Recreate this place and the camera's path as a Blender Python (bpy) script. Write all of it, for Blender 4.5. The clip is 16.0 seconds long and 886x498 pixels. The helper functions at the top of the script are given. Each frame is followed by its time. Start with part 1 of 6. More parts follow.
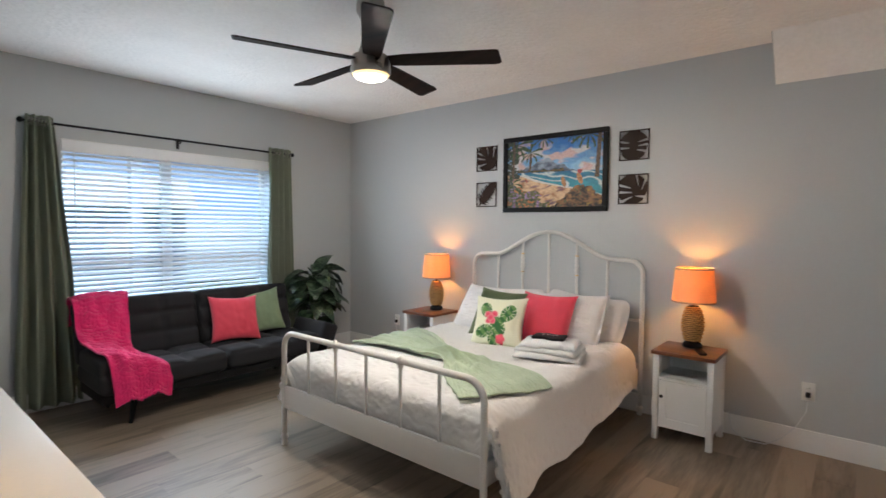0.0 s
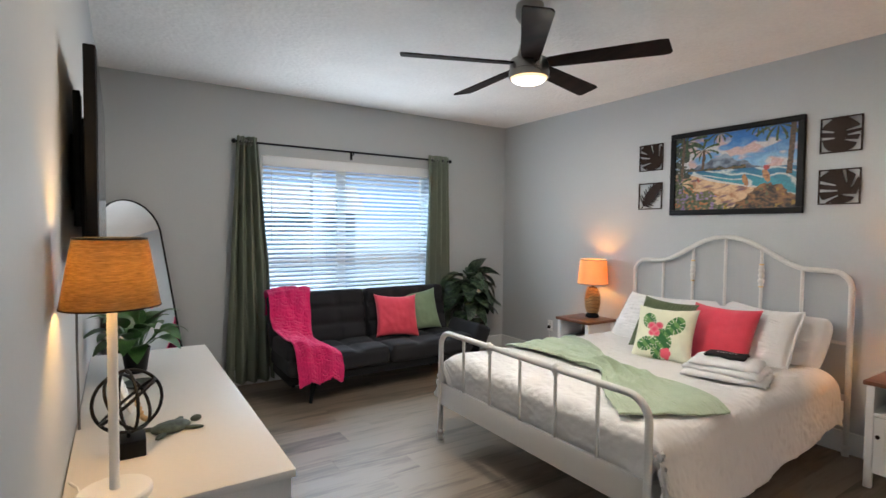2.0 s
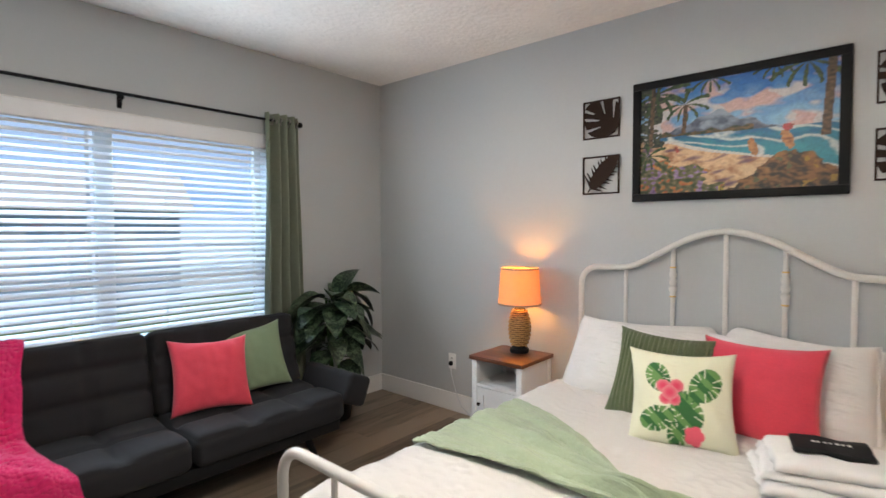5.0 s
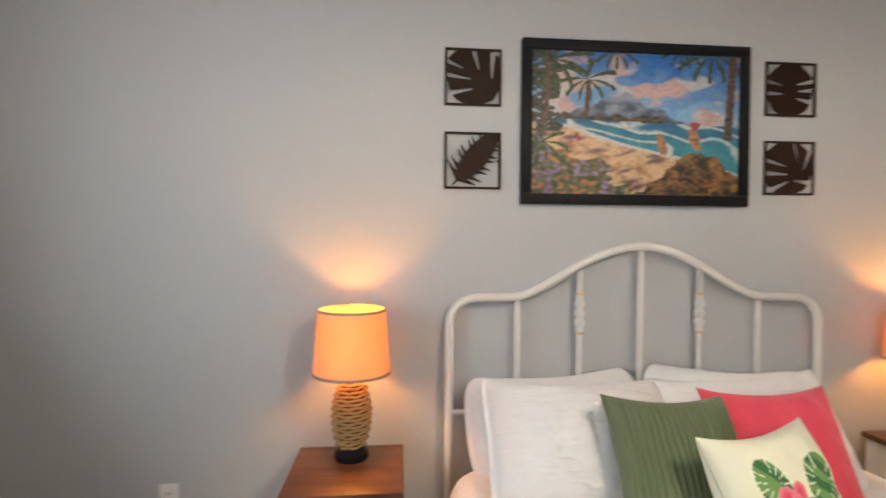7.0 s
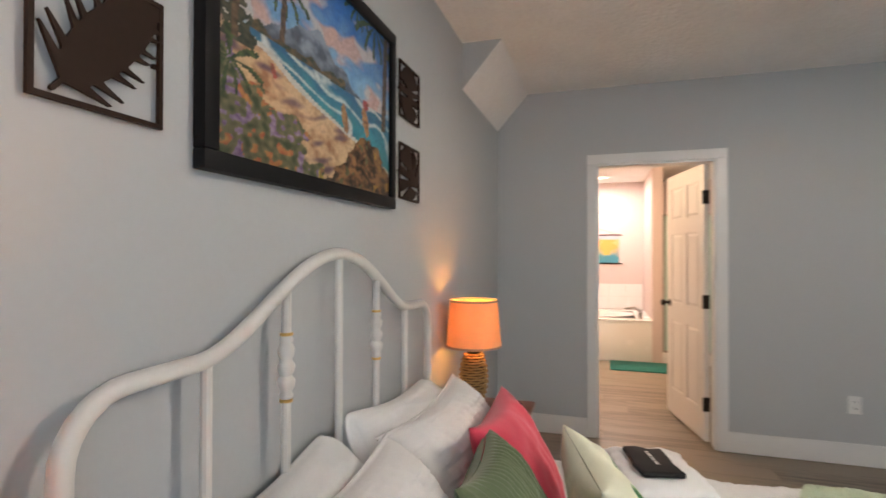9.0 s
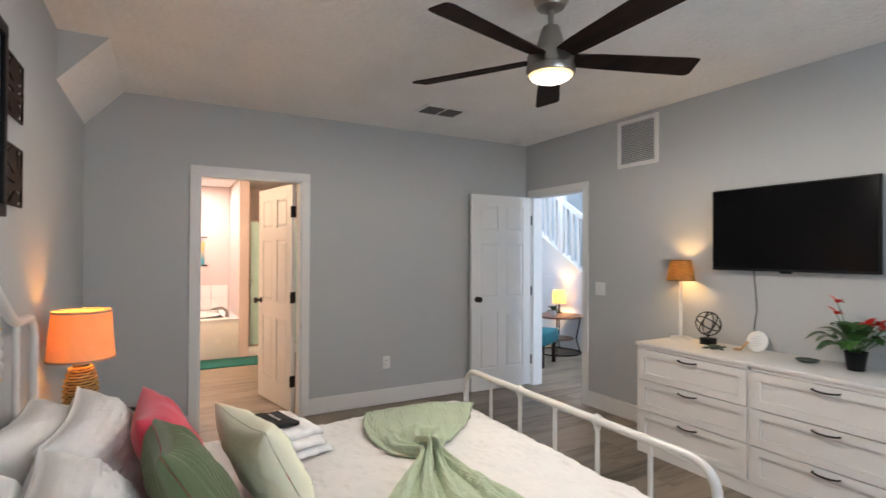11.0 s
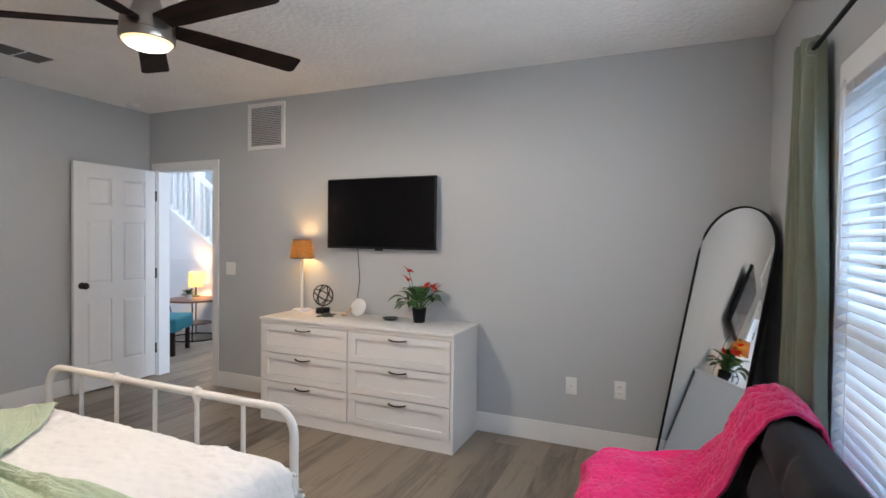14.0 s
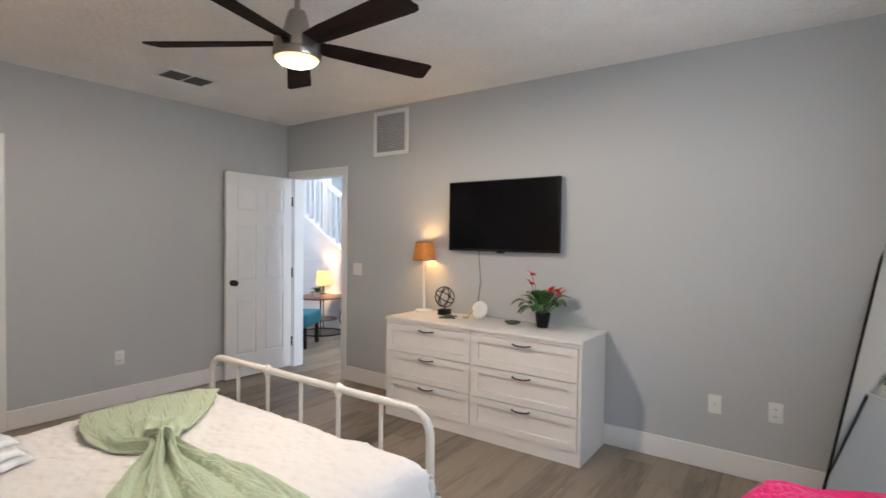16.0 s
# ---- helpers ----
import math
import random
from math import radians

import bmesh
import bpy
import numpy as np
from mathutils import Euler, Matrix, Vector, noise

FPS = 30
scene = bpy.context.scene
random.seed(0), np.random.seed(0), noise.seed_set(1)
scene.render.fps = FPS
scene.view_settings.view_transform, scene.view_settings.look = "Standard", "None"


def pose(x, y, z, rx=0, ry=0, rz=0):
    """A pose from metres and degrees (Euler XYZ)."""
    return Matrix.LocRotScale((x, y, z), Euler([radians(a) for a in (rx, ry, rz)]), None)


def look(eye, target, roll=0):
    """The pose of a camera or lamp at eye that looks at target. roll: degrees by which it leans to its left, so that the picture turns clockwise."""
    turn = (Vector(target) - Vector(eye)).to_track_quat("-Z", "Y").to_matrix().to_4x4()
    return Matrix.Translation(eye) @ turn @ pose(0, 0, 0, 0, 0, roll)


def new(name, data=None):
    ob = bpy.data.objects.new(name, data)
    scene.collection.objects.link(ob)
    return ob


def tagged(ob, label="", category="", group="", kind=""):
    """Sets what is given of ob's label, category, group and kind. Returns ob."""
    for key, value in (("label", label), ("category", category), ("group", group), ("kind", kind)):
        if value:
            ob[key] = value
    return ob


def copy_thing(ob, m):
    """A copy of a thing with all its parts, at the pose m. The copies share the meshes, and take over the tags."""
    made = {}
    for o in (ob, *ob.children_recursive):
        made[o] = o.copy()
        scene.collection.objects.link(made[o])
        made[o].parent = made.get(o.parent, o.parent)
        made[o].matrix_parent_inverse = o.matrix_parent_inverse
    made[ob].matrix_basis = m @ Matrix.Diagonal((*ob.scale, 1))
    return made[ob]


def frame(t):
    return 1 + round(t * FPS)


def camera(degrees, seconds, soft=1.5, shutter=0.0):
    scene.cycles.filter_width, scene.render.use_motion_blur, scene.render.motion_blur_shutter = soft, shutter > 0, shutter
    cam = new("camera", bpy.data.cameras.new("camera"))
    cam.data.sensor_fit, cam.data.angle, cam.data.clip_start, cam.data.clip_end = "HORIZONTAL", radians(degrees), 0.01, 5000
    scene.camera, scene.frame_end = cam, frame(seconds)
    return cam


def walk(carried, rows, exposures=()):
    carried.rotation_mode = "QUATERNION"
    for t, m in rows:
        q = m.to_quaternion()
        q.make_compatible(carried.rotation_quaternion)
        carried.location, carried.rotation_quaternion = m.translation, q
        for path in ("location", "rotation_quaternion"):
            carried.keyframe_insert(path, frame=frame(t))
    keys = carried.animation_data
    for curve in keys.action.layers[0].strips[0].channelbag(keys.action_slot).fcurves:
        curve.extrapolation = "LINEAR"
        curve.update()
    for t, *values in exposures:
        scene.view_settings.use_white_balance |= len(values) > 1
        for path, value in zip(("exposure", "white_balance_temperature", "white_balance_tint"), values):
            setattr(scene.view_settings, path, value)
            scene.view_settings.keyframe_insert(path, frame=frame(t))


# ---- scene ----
cam = camera(83.0, 16.0, shutter=0.35)
PATH = [
    (0, (-0.606, 0.132, 1.403), (-1.887, 1.665, 1.314), 0.5),
    (0.5, (-0.618, 0.126, 1.407), (-2.044, 1.526, 1.316), 0.5),
    (1, (-0.627, 0.12, 1.407), (-2.157, 1.405, 1.324), 0.6),
    (1.5, (-0.632, 0.118, 1.396), (-2.245, 1.299, 1.319), 0.6),
    (2, (-0.631, 0.118, 1.404), (-2.307, 1.206, 1.324), 0.6),
    (2.5, (-0.63, 0.119, 1.412), (-2.331, 1.167, 1.323), 0.5),
    (3, (-0.671, 0.164, 1.4), (-2.353, 1.243, 1.309), 0.5),
    (3.5, (-0.851, 0.352, 1.386), (-2.475, 1.517, 1.3), 0.5),
    (4, (-1.141, 0.617, 1.375), (-2.639, 1.941, 1.314), 0.5),
    (4.2, (-1.299, 0.713, 1.391), (-2.751, 2.087, 1.334), 0.4),
    (6.3, (-3.212, 1.703, 1.354), (-3.934, 3.567, 1.298), 0.3),
    (6.5, (-3.344, 1.785, 1.357), (-3.857, 3.718, 1.321), 0.5),
    (7, (-3.606, 2.0, 1.388), (-3.427, 3.992, 1.351), 0.4),
    (7.5, (-3.774, 2.312, 1.391), (-2.9, 4.11, 1.316), 0.5),
    (8, (-3.843, 2.685, 1.39), (-2.526, 4.19, 1.327), 0.6),
    (8.5, (-3.850, 3.004, 1.363), (-2.175, 4.095, 1.337), 0.5),
    (9, (-3.912, 3.230, 1.369), (-2.005, 3.829, 1.386), 0.1),
    (9.5, (-4.05, 3.373, 1.378), (-2.05, 3.383, 1.393), 0.1),
    (9.7, (-4.11, 3.385, 1.379), (-2.118, 3.20, 1.385), 0.0),
    (11.8, (-4.525, 3.53, 1.435), (-2.988, 2.251, 1.467), 0.4),
    (12, (-4.553, 3.522, 1.436), (-3.084, 2.165, 1.464), 0.4),
    (12.5, (-4.599, 3.498, 1.421), (-3.33, 1.952, 1.44), 0.5),
    (13, (-4.647, 3.475, 1.413), (-3.56, 1.796, 1.431), 0.6),
    (13.5, (-4.681, 3.461, 1.406), (-3.754, 1.689, 1.396), 0.6),
    (14, (-4.685, 3.457, 1.397), (-3.897, 1.619, 1.356), 0.7),
    (14.5, (-4.683, 3.457, 1.395), (-3.932, 1.605, 1.328), 0.7),
    (15, (-4.662, 3.447, 1.394), (-3.838, 1.626, 1.318), 0.6),
    (15.5, (-4.612, 3.453, 1.393), (-3.633, 1.71, 1.337), 0.7),
    (16, (-4.564, 3.473, 1.409), (-3.406, 1.843, 1.366), 0.7),
]
WHITE_BALANCE = [(0, -0.02, 6550, 11), (4.2, -0.02, 6600, 11), (6.5, 0.10, 7200, 16), (7, 0.08, 7150, 15), (7.5, -0.08, 7000, 15), (8.5, -0.26, 7000, 13), (9.5, -0.08, 6650, 13), (12, -0.12, 6650, 13), (13, -0.04, 6600, 13), (14.5, -0.06, 6750, 16), (16, 0.0, 6950, 16)]
walk(cam, [(t, look(eye, target, roll)) for t, eye, target, roll in PATH], WHITE_BALANCE)

# ---- light ----
world = bpy.data.worlds.new("sky")
scene.world = world
world.use_nodes = True
wn = world.node_tree
sky = wn.nodes.new("ShaderNodeTexSky")
sky.sky_type, sky.sun_disc = "NISHITA", False
sky.sun_elevation, sky.sun_rotation = radians(48), radians(80)
wn.links.new(sky.outputs[0], wn.nodes["Background"].inputs[0])
wn.nodes["Background"].inputs[1].default_value = 0.12


def lamp(name, kind, m, energy, color, **kw):
    d = bpy.data.lights.new(name, kind)
    d.energy, d.color = energy, color
    if kind == "AREA":
        d.shape, d.size, d.size_y = "RECTANGLE", kw["size"], kw["size_y"]
    elif kind == "SUN":
        d.angle = radians(kw["angle"])
    else:
        d.shadow_soft_size = kw["radius"]
    ob = new(name, d)
    ob.matrix_world = m
    return ob


BULB = (1.0, 0.44, 0.09)
lamp("sun", "SUN", look((4, -3, 6), (0, 0, 0)), 3.0, (1, 0.95, 0.88), angle=0.5)
# daylight that reaches the bedroom window from the open sky above the yard
lamp("window_sky_light", "AREA", look((-6.75, 2.1, 3.45), (-5.2, 2.1, 1.3)), 230, (0.42, 0.68, 1.0), size=2.2, size_y=1.0)
lamp("window_opening_light", "AREA", look((-5.125, 2.05, 1.44), (0, 2.05, 2.3)), 27, (0.78, 0.90, 1.0), size=1.60, size_y=0.7)
lamp("bulb_nightstand_west", "POINT", pose(-3.77, 3.825, 1.02), 8.5, BULB, radius=0.03)
lamp("bulb_nightstand_east", "POINT", pose(-1.47, 3.835, 1.02), 8.5, BULB, radius=0.03)
lamp("bulb_dresser", "POINT", pose(-1.978, 0.104, 1.295), 6.5, (1.0, 0.60, 0.22), radius=0.04)
lamp("bulb_fan", "POINT", pose(-2.672, 1.982, 2.210), 98, (1.0, 0.92, 0.81), radius=0.024)
# two added warm lamps, out of view, brighten the bathroom and its door
lamp("bath_vanity_bulbs", "POINT", pose(1.5, 3.9, 2.05), 72, (1.0, 0.72, 0.46), radius=0.12)
lamp("bath_vanity_bulbs_south", "POINT", pose(1.5, 1.5, 2.05), 45, (1.0, 0.72, 0.46), radius=0.12)
lamp("bath_downlight_bulb", "AREA", look((3.5, 3.2, 2.40), (3.5, 3.2, 0)), 38, (1.0, 0.84, 0.76), size=0.3, size_y=0.3)
lamp("hall_window_light", "AREA", look((-3.95, -1.1, 1.75), (0.0, -1.3, 1.9)), 105, (0.62, 0.79, 1.0), size=1.0, size_y=1.6)
# added fill lamp high over the stairs for upstairs daylight; no window is built
lamp("stair_window_light", "AREA", look((0.9, -0.35, 3.9), (1.3, -1.83, 1.2)), 150, (0.66, 0.82, 1.0), size=1.4, size_y=0.9)
lamp("bulb_hall", "POINT", pose(1.30, -1.66, 0.78), 16, (1.0, 0.62, 0.25), radius=0.03)


# ---- materials ----
def material(name, color, rough=0.6, metal=0.0, var=0.06, scale=6.0, fine=80.0, bump=0.0, bump_scale=120.0, spec=0.5, stretch=(1, 1, 1), color2=None, sheen=0.0, edge=(0.3, 0.7)):
    m = bpy.data.materials.new(name)
    m.use_nodes = True
    nt = m.node_tree
    n, l = nt.nodes, nt.links
    b = n["Principled BSDF"]
    b.inputs["Metallic"].default_value = metal
    b.inputs["Specular IOR Level"].default_value = spec
    b.inputs["Sheen Weight"].default_value = sheen
    co = n.new("ShaderNodeTexCoord")
    mp = n.new("ShaderNodeMapping")
    mp.inputs["Scale"].default_value = stretch
    l.new(co.outputs["Object"], mp.inputs[0])
    big, small = n.new("ShaderNodeTexNoise"), n.new("ShaderNodeTexNoise")
    big.inputs["Scale"].default_value, big.inputs["Detail"].default_value = scale, 4
    small.inputs["Scale"].default_value, small.inputs["Detail"].default_value = fine, 3
    l.new(mp.outputs[0], big.inputs[0])
    l.new(mp.outputs[0], small.inputs[0])
    add = n.new("ShaderNodeMath")
    add.operation = "MULTIPLY_ADD"
    l.new(small.outputs[0], add.inputs[0])
    add.inputs[1].default_value = 0.5
    half = n.new("ShaderNodeMath")
    half.operation = "MULTIPLY"
    l.new(big.outputs[0], half.inputs[0])
    half.inputs[1].default_value = 0.5
    l.new(half.outputs[0], add.inputs[2])
    ramp = n.new("ShaderNodeValToRGB")
    c = Vector(color)
    lo = c * (1 - var) if color2 is None else Vector(color2)
    hi = c * (1 + var) if color2 is None else c
    ramp.color_ramp.elements[0].position, ramp.color_ramp.elements[1].position = edge
    ramp.color_ramp.elements[0].color = (*[min(1, max(0, v)) for v in lo], 1)
    ramp.color_ramp.elements[1].color = (*[min(1, max(0, v)) for v in hi], 1)
    l.new(add.outputs[0], ramp.inputs[0])
    l.new(ramp.outputs[0], b.inputs["Base Color"])
    rr = n.new("ShaderNodeMapRange")
    rr.inputs["To Min"].default_value, rr.inputs["To Max"].default_value = max(0, rough - 0.08), min(1, rough + 0.08)
    l.new(big.outputs[0], rr.inputs[0])
    l.new(rr.outputs[0], b.inputs["Roughness"])
    if bump:
        bn, bt = n.new("ShaderNodeBump"), n.new("ShaderNodeTexNoise")
        bt.inputs["Scale"].default_value, bt.inputs["Detail"].default_value = bump_scale, 4
        l.new(mp.outputs[0], bt.inputs[0])
        bn.inputs["Strength"].default_value, bn.inputs["Distance"].default_value = bump, 0.35 / bump_scale
        l.new(bt.outputs[0], bn.inputs["Height"])
        l.new(bn.outputs[0], b.inputs["Normal"])
    return m


def shade_fabric(name, color, rough=0.9, through_light=0.6, slub=0.05, stretch=(1, 1, 1), fine=200.0):
    """Lampshade cloth: lets the bulb's light through."""
    m = material(name, color, rough, var=slub, scale=30, fine=fine, bump=0.15, bump_scale=400, stretch=stretch)
    nt = m.node_tree
    tr, mix = nt.nodes.new("ShaderNodeBsdfTranslucent"), nt.nodes.new("ShaderNodeMixShader")
    tr.inputs[0].default_value = (*color, 1)
    nt.links.new(nt.nodes["Color Ramp"].outputs[0], tr.inputs[0])
    mix.inputs[0].default_value = through_light
    out = nt.nodes["Material Output"]
    nt.links.new(nt.nodes["Principled BSDF"].outputs[0], mix.inputs[1])
    nt.links.new(tr.outputs[0], mix.inputs[2])
    nt.links.new(mix.outputs[0], out.inputs[0])
    return m


def glow(name, color, strength):
    m = bpy.data.materials.new(name)
    m.use_nodes = True
    b = m.node_tree.nodes["Principled BSDF"]
    b.inputs["Base Color"].default_value = (*color, 1)
    b.inputs["Emission Color"].default_value = (*color, 1)
    b.inputs["Emission Strength"].default_value = strength
    return m


def painted(name, rough=0.7, bump=0.0):
    """Printed colours, carried by the mesh's own colour attribute 'print'."""
    m = bpy.data.materials.new(name)
    m.use_nodes = True
    n, l = m.node_tree.nodes, m.node_tree.links
    at = n.new("ShaderNodeAttribute")
    at.attribute_name = "print"
    b = n["Principled BSDF"]
    l.new(at.outputs["Color"], b.inputs["Base Color"])
    b.inputs["Roughness"].default_value = rough
    if bump:
        bt, bn = n.new("ShaderNodeTexNoise"), n.new("ShaderNodeBump")
        bt.inputs["Scale"].default_value = 300
        bn.inputs["Strength"].default_value, bn.inputs["Distance"].default_value = bump, 0.005
        l.new(bt.outputs[0], bn.inputs["Height"])
        l.new(bn.outputs[0], b.inputs["Normal"])
    return m


def wood(name, dark, light, rough=0.45, along="y", vary=0.25, grain=1.0, spec=0.5):
    """Wood grain that runs along one axis, each piece in a tone of its own."""
    m = bpy.data.materials.new(name)
    m.use_nodes = True
    n, l = m.node_tree.nodes, m.node_tree.links
    b = n["Principled BSDF"]
    co, mp, info = n.new("ShaderNodeTexCoord"), n.new("ShaderNodeMapping"), n.new("ShaderNodeObjectInfo")
    s = {"x": (0.9, 9, 9), "y": (9, 0.9, 9), "z": (9, 9, 0.9)}[along]
    mp.inputs["Scale"].default_value = [v * grain for v in s]
    l.new(co.outputs["Object"], mp.inputs[0])
    off = n.new("ShaderNodeVectorMath")
    off.operation = "MULTIPLY_ADD"
    l.new(info.outputs["Random"], off.inputs[0])
    off.inputs[1].default_value = (37, 53, 11)
    l.new(mp.outputs[0], off.inputs[2])
    a, f = n.new("ShaderNodeTexNoise"), n.new("ShaderNodeTexNoise")
    a.inputs["Scale"].default_value, a.inputs["Detail"].default_value, a.inputs["Distortion"].default_value = 1.0, 6, 1.2
    f.inputs["Scale"].default_value, f.inputs["Detail"].default_value = 7.0, 5
    l.new(off.outputs[0], a.inputs[0])
    l.new(off.outputs[0], f.inputs[0])
    mix = n.new("ShaderNodeMath")
    mix.operation = "MULTIPLY_ADD"
    l.new(f.outputs[0], mix.inputs[0])
    mix.inputs[1].default_value = 0.45
    l.new(a.outputs[0], mix.inputs[2])
    tone = n.new("ShaderNodeMath")
    tone.operation = "MULTIPLY_ADD"
    l.new(info.outputs["Random"], tone.inputs[0])
    tone.inputs[1].default_value = vary
    l.new(mix.outputs[0], tone.inputs[2])
    ramp = n.new("ShaderNodeValToRGB")
    ramp.color_ramp.elements[0].position, ramp.color_ramp.elements[1].position = 0.50, 0.98
    ramp.color_ramp.elements[0].color, ramp.color_ramp.elements[1].color = (*dark, 1), (*light, 1)
    l.new(tone.outputs[0], ramp.inputs[0])
    l.new(ramp.outputs[0], b.inputs["Base Color"])
    b.inputs["Roughness"].default_value = rough
    b.inputs["Specular IOR Level"].default_value = spec
    bn = n.new("ShaderNodeBump")
    bn.inputs["Strength"].default_value, bn.inputs["Distance"].default_value = 0.12, 0.004
    l.new(f.outputs[0], bn.inputs["Height"])
    l.new(bn.outputs[0], b.inputs["Normal"])
    return m


WALL = material("grey_wall_paint", (0.465, 0.485, 0.495), 0.65, var=0.02, scale=1.5, fine=60, bump=0.10, bump_scale=90)
CEIL = material("white_textured_ceiling", (0.86, 0.855, 0.84), 0.9, var=0.06, scale=3, fine=45, bump=0.8, bump_scale=30)
WHITE = material("white_gloss_paint", (0.76, 0.76, 0.75), 0.4, var=0.02, bump=0.03, bump_scale=60)
LAMINATE = material("white_laminate", (0.72, 0.705, 0.685), 0.38, var=0.02, scale=3)
ENAMEL = material("white_enamelled_steel", (0.68, 0.66, 0.625), 0.32, var=0.02)
LINEN = material("white_cotton", (0.80, 0.79, 0.78), 0.9, var=0.03, scale=8, fine=150, bump=0.18, bump_scale=70, sheen=0.1)
DUVET = material("white_crinkled_duvet", (0.72, 0.70, 0.675), 0.92, var=0.015, scale=9, fine=90, bump=0.45, bump_scale=34, sheen=0.2)
TERRY = material("white_terry", (0.82, 0.81, 0.80), 0.95, var=0.03, fine=300, bump=0.22, bump_scale=220, sheen=0.1)
SAGE = material("sage_green_knit", (0.40, 0.48, 0.33), 0.95, var=0.10, scale=14, fine=160, bump=1.0, bump_scale=75, sheen=0.3)
OLIVE = material("olive_corduroy", (0.125, 0.16, 0.082), 0.9, var=0.10, scale=10, fine=120, bump=0.3, bump_scale=200, sheen=0.25)
PALEGREEN = material("pale_green_cushion", (0.22, 0.30, 0.18), 0.9, var=0.06, scale=10, fine=150, bump=0.3, bump_scale=200, sheen=0.2)
CORAL = material("coral_red_velvet", (0.74, 0.06, 0.10), 0.85, var=0.08, scale=10, fine=150, bump=0.2, bump_scale=200, sheen=0.3)
PINK = material("hot_pink_plush", (0.76, 0.018, 0.15), 0.9, var=0.16, scale=14, fine=160, bump=0.9, bump_scale=70, sheen=0.25)
CHARCOAL = material("charcoal_upholstery", (0.0125, 0.0125, 0.0155), 0.85, var=0.2, scale=10, fine=300, bump=0.25, bump_scale=400, sheen=0.03)
BLACK = material("black_metal", (0.008, 0.008, 0.009), 0.5, var=0.1, spec=0.15)
MATTBLACK = material("matt_black_plastic", (0.011, 0.011, 0.012), 0.6, var=0.1, spec=0.2)
SCREEN = material("dark_screen_glass", (0.003, 0.003, 0.004), 0.14, var=0.05, spec=0.18)
NICKEL = material("brushed_nickel", (0.36, 0.34, 0.31), 0.3, metal=1.0, var=0.05, fine=200)
BRASS = material("gold_ring", (0.75, 0.50, 0.18), 0.3, metal=1.0)
BRONZE = material("dark_bronze_metal", (0.022, 0.011, 0.007), 0.55, var=0.12, spec=0.15)
BLADE = wood("dark_walnut_blade", (0.007, 0.004, 0.004), (0.026, 0.014, 0.010), 0.75, "x", 0.1, spec=0.12)
WALNUT = wood("walnut_top", (0.060, 0.020, 0.010), (0.17, 0.065, 0.032), 0.35, "x", 0.1)
FLOORWOOD = wood("greige_vinyl_plank", (0.052, 0.039, 0.028), (0.250, 0.198, 0.148), 0.38, "y", 0.36)
WICKER = material("woven_seagrass", (0.42, 0.25, 0.10), 0.8, var=0.25, scale=25, fine=160, bump=0.6, bump_scale=180)
SHADE = shade_fabric("orange_lit_linen_shade", (0.92, 0.60, 0.30), through_light=0.36)
CURTAIN = shade_fabric("sage_green_curtain", (0.27, 0.30, 0.225), 0.85, 0.30, 0.07)
# shade between the woven strands is put into this core's dark colour
WOVENDARK = material("shadowed_seagrass_core", (0.10, 0.045, 0.015), 0.9, var=0.2)
SHADE_TAN = shade_fabric("tan_linen_shade", (0.29, 0.205, 0.105), 0.9, 0.5, 0.42, (1, 1, 9), 70.0)
TRIM = material("shade_trim_tape", (0.30, 0.24, 0.19), 0.8)
PLASTIC = material("white_plastic", (0.78, 0.78, 0.76), 0.35, var=0.01)
SLAT = material("white_faux_wood_slat", (0.80, 0.81, 0.82), 0.45, var=0.02)
LEAF = material("dark_variegated_leaf", (0.12, 0.18, 0.105), 0.36, var=0.3, scale=20, fine=60, color2=(0.005, 0.020, 0.009), spec=0.5, edge=(0.45, 0.62), bump=0.5, bump_scale=30)
LEAF2 = material("mid_green_leaf", (0.05, 0.15, 0.03), 0.4, var=0.3, scale=12, color2=(0.018, 0.07, 0.015))
RED = material("red_flower", (0.75, 0.03, 0.015), 0.5, var=0.15, scale=30)
SOIL = material("potting_soil", (0.03, 0.02, 0.014), 0.95, var=0.3, fine=90, bump=0.6)
VERDIGRIS = material("verdigris_metal", (0.070, 0.092, 0.078), 0.5, var=0.4, scale=40, metal=0.4)
BEADS = material("natural_wood_beads", (0.62, 0.38, 0.18), 0.6, var=0.1)
TEAL = material("teal_upholstery", (0.012, 0.14, 0.17), 0.8, var=0.08, fine=200)
TEALRUG = material("teal_bath_mat", (0.005, 0.12, 0.10), 0.95, var=0.12, fine=160, bump=0.6, bump_scale=200)
BATHWALL = material("bathroom_wall_paint", (0.62, 0.52, 0.50), 0.7, var=0.02)
BATHTILE = material("white_bath_tile", (0.80, 0.79, 0.78), 0.25, var=0.02)
DARKHINGE = material("oil_rubbed_bronze", (0.014, 0.010, 0.008), 0.45, metal=0.5)
# shade inside the vents put into a dark grey; also the cord's colour
VENTDARK = material("vent_shadow_grey", (0.10, 0.10, 0.10), 0.7)
VENTGREY = material("grey_vent_louvre", (0.62, 0.64, 0.66), 0.35, metal=0.2)
PATIO = material("patio_concrete", (0.50, 0.48, 0.45), 0.9, var=0.10, scale=2)
LAWN = material("lawn", (0.10, 0.17, 0.05), 0.95, var=0.25, scale=4, bump=0.6)
HOUSE = material("blue_grey_stucco", (0.30, 0.42, 0.58), 0.9, var=0.05, bump=0.3)
STUCCO = material("pale_stucco", (0.45, 0.50, 0.58), 0.9, var=0.05, bump=0.3)
PRINT = painted("printed_canvas", 0.5, 0.1)
PRINTCLOTH = painted("printed_cotton", 0.9, 0.25)
MIRROR = bpy.data.materials.new("mirror_silver")
MIRROR.use_nodes = True
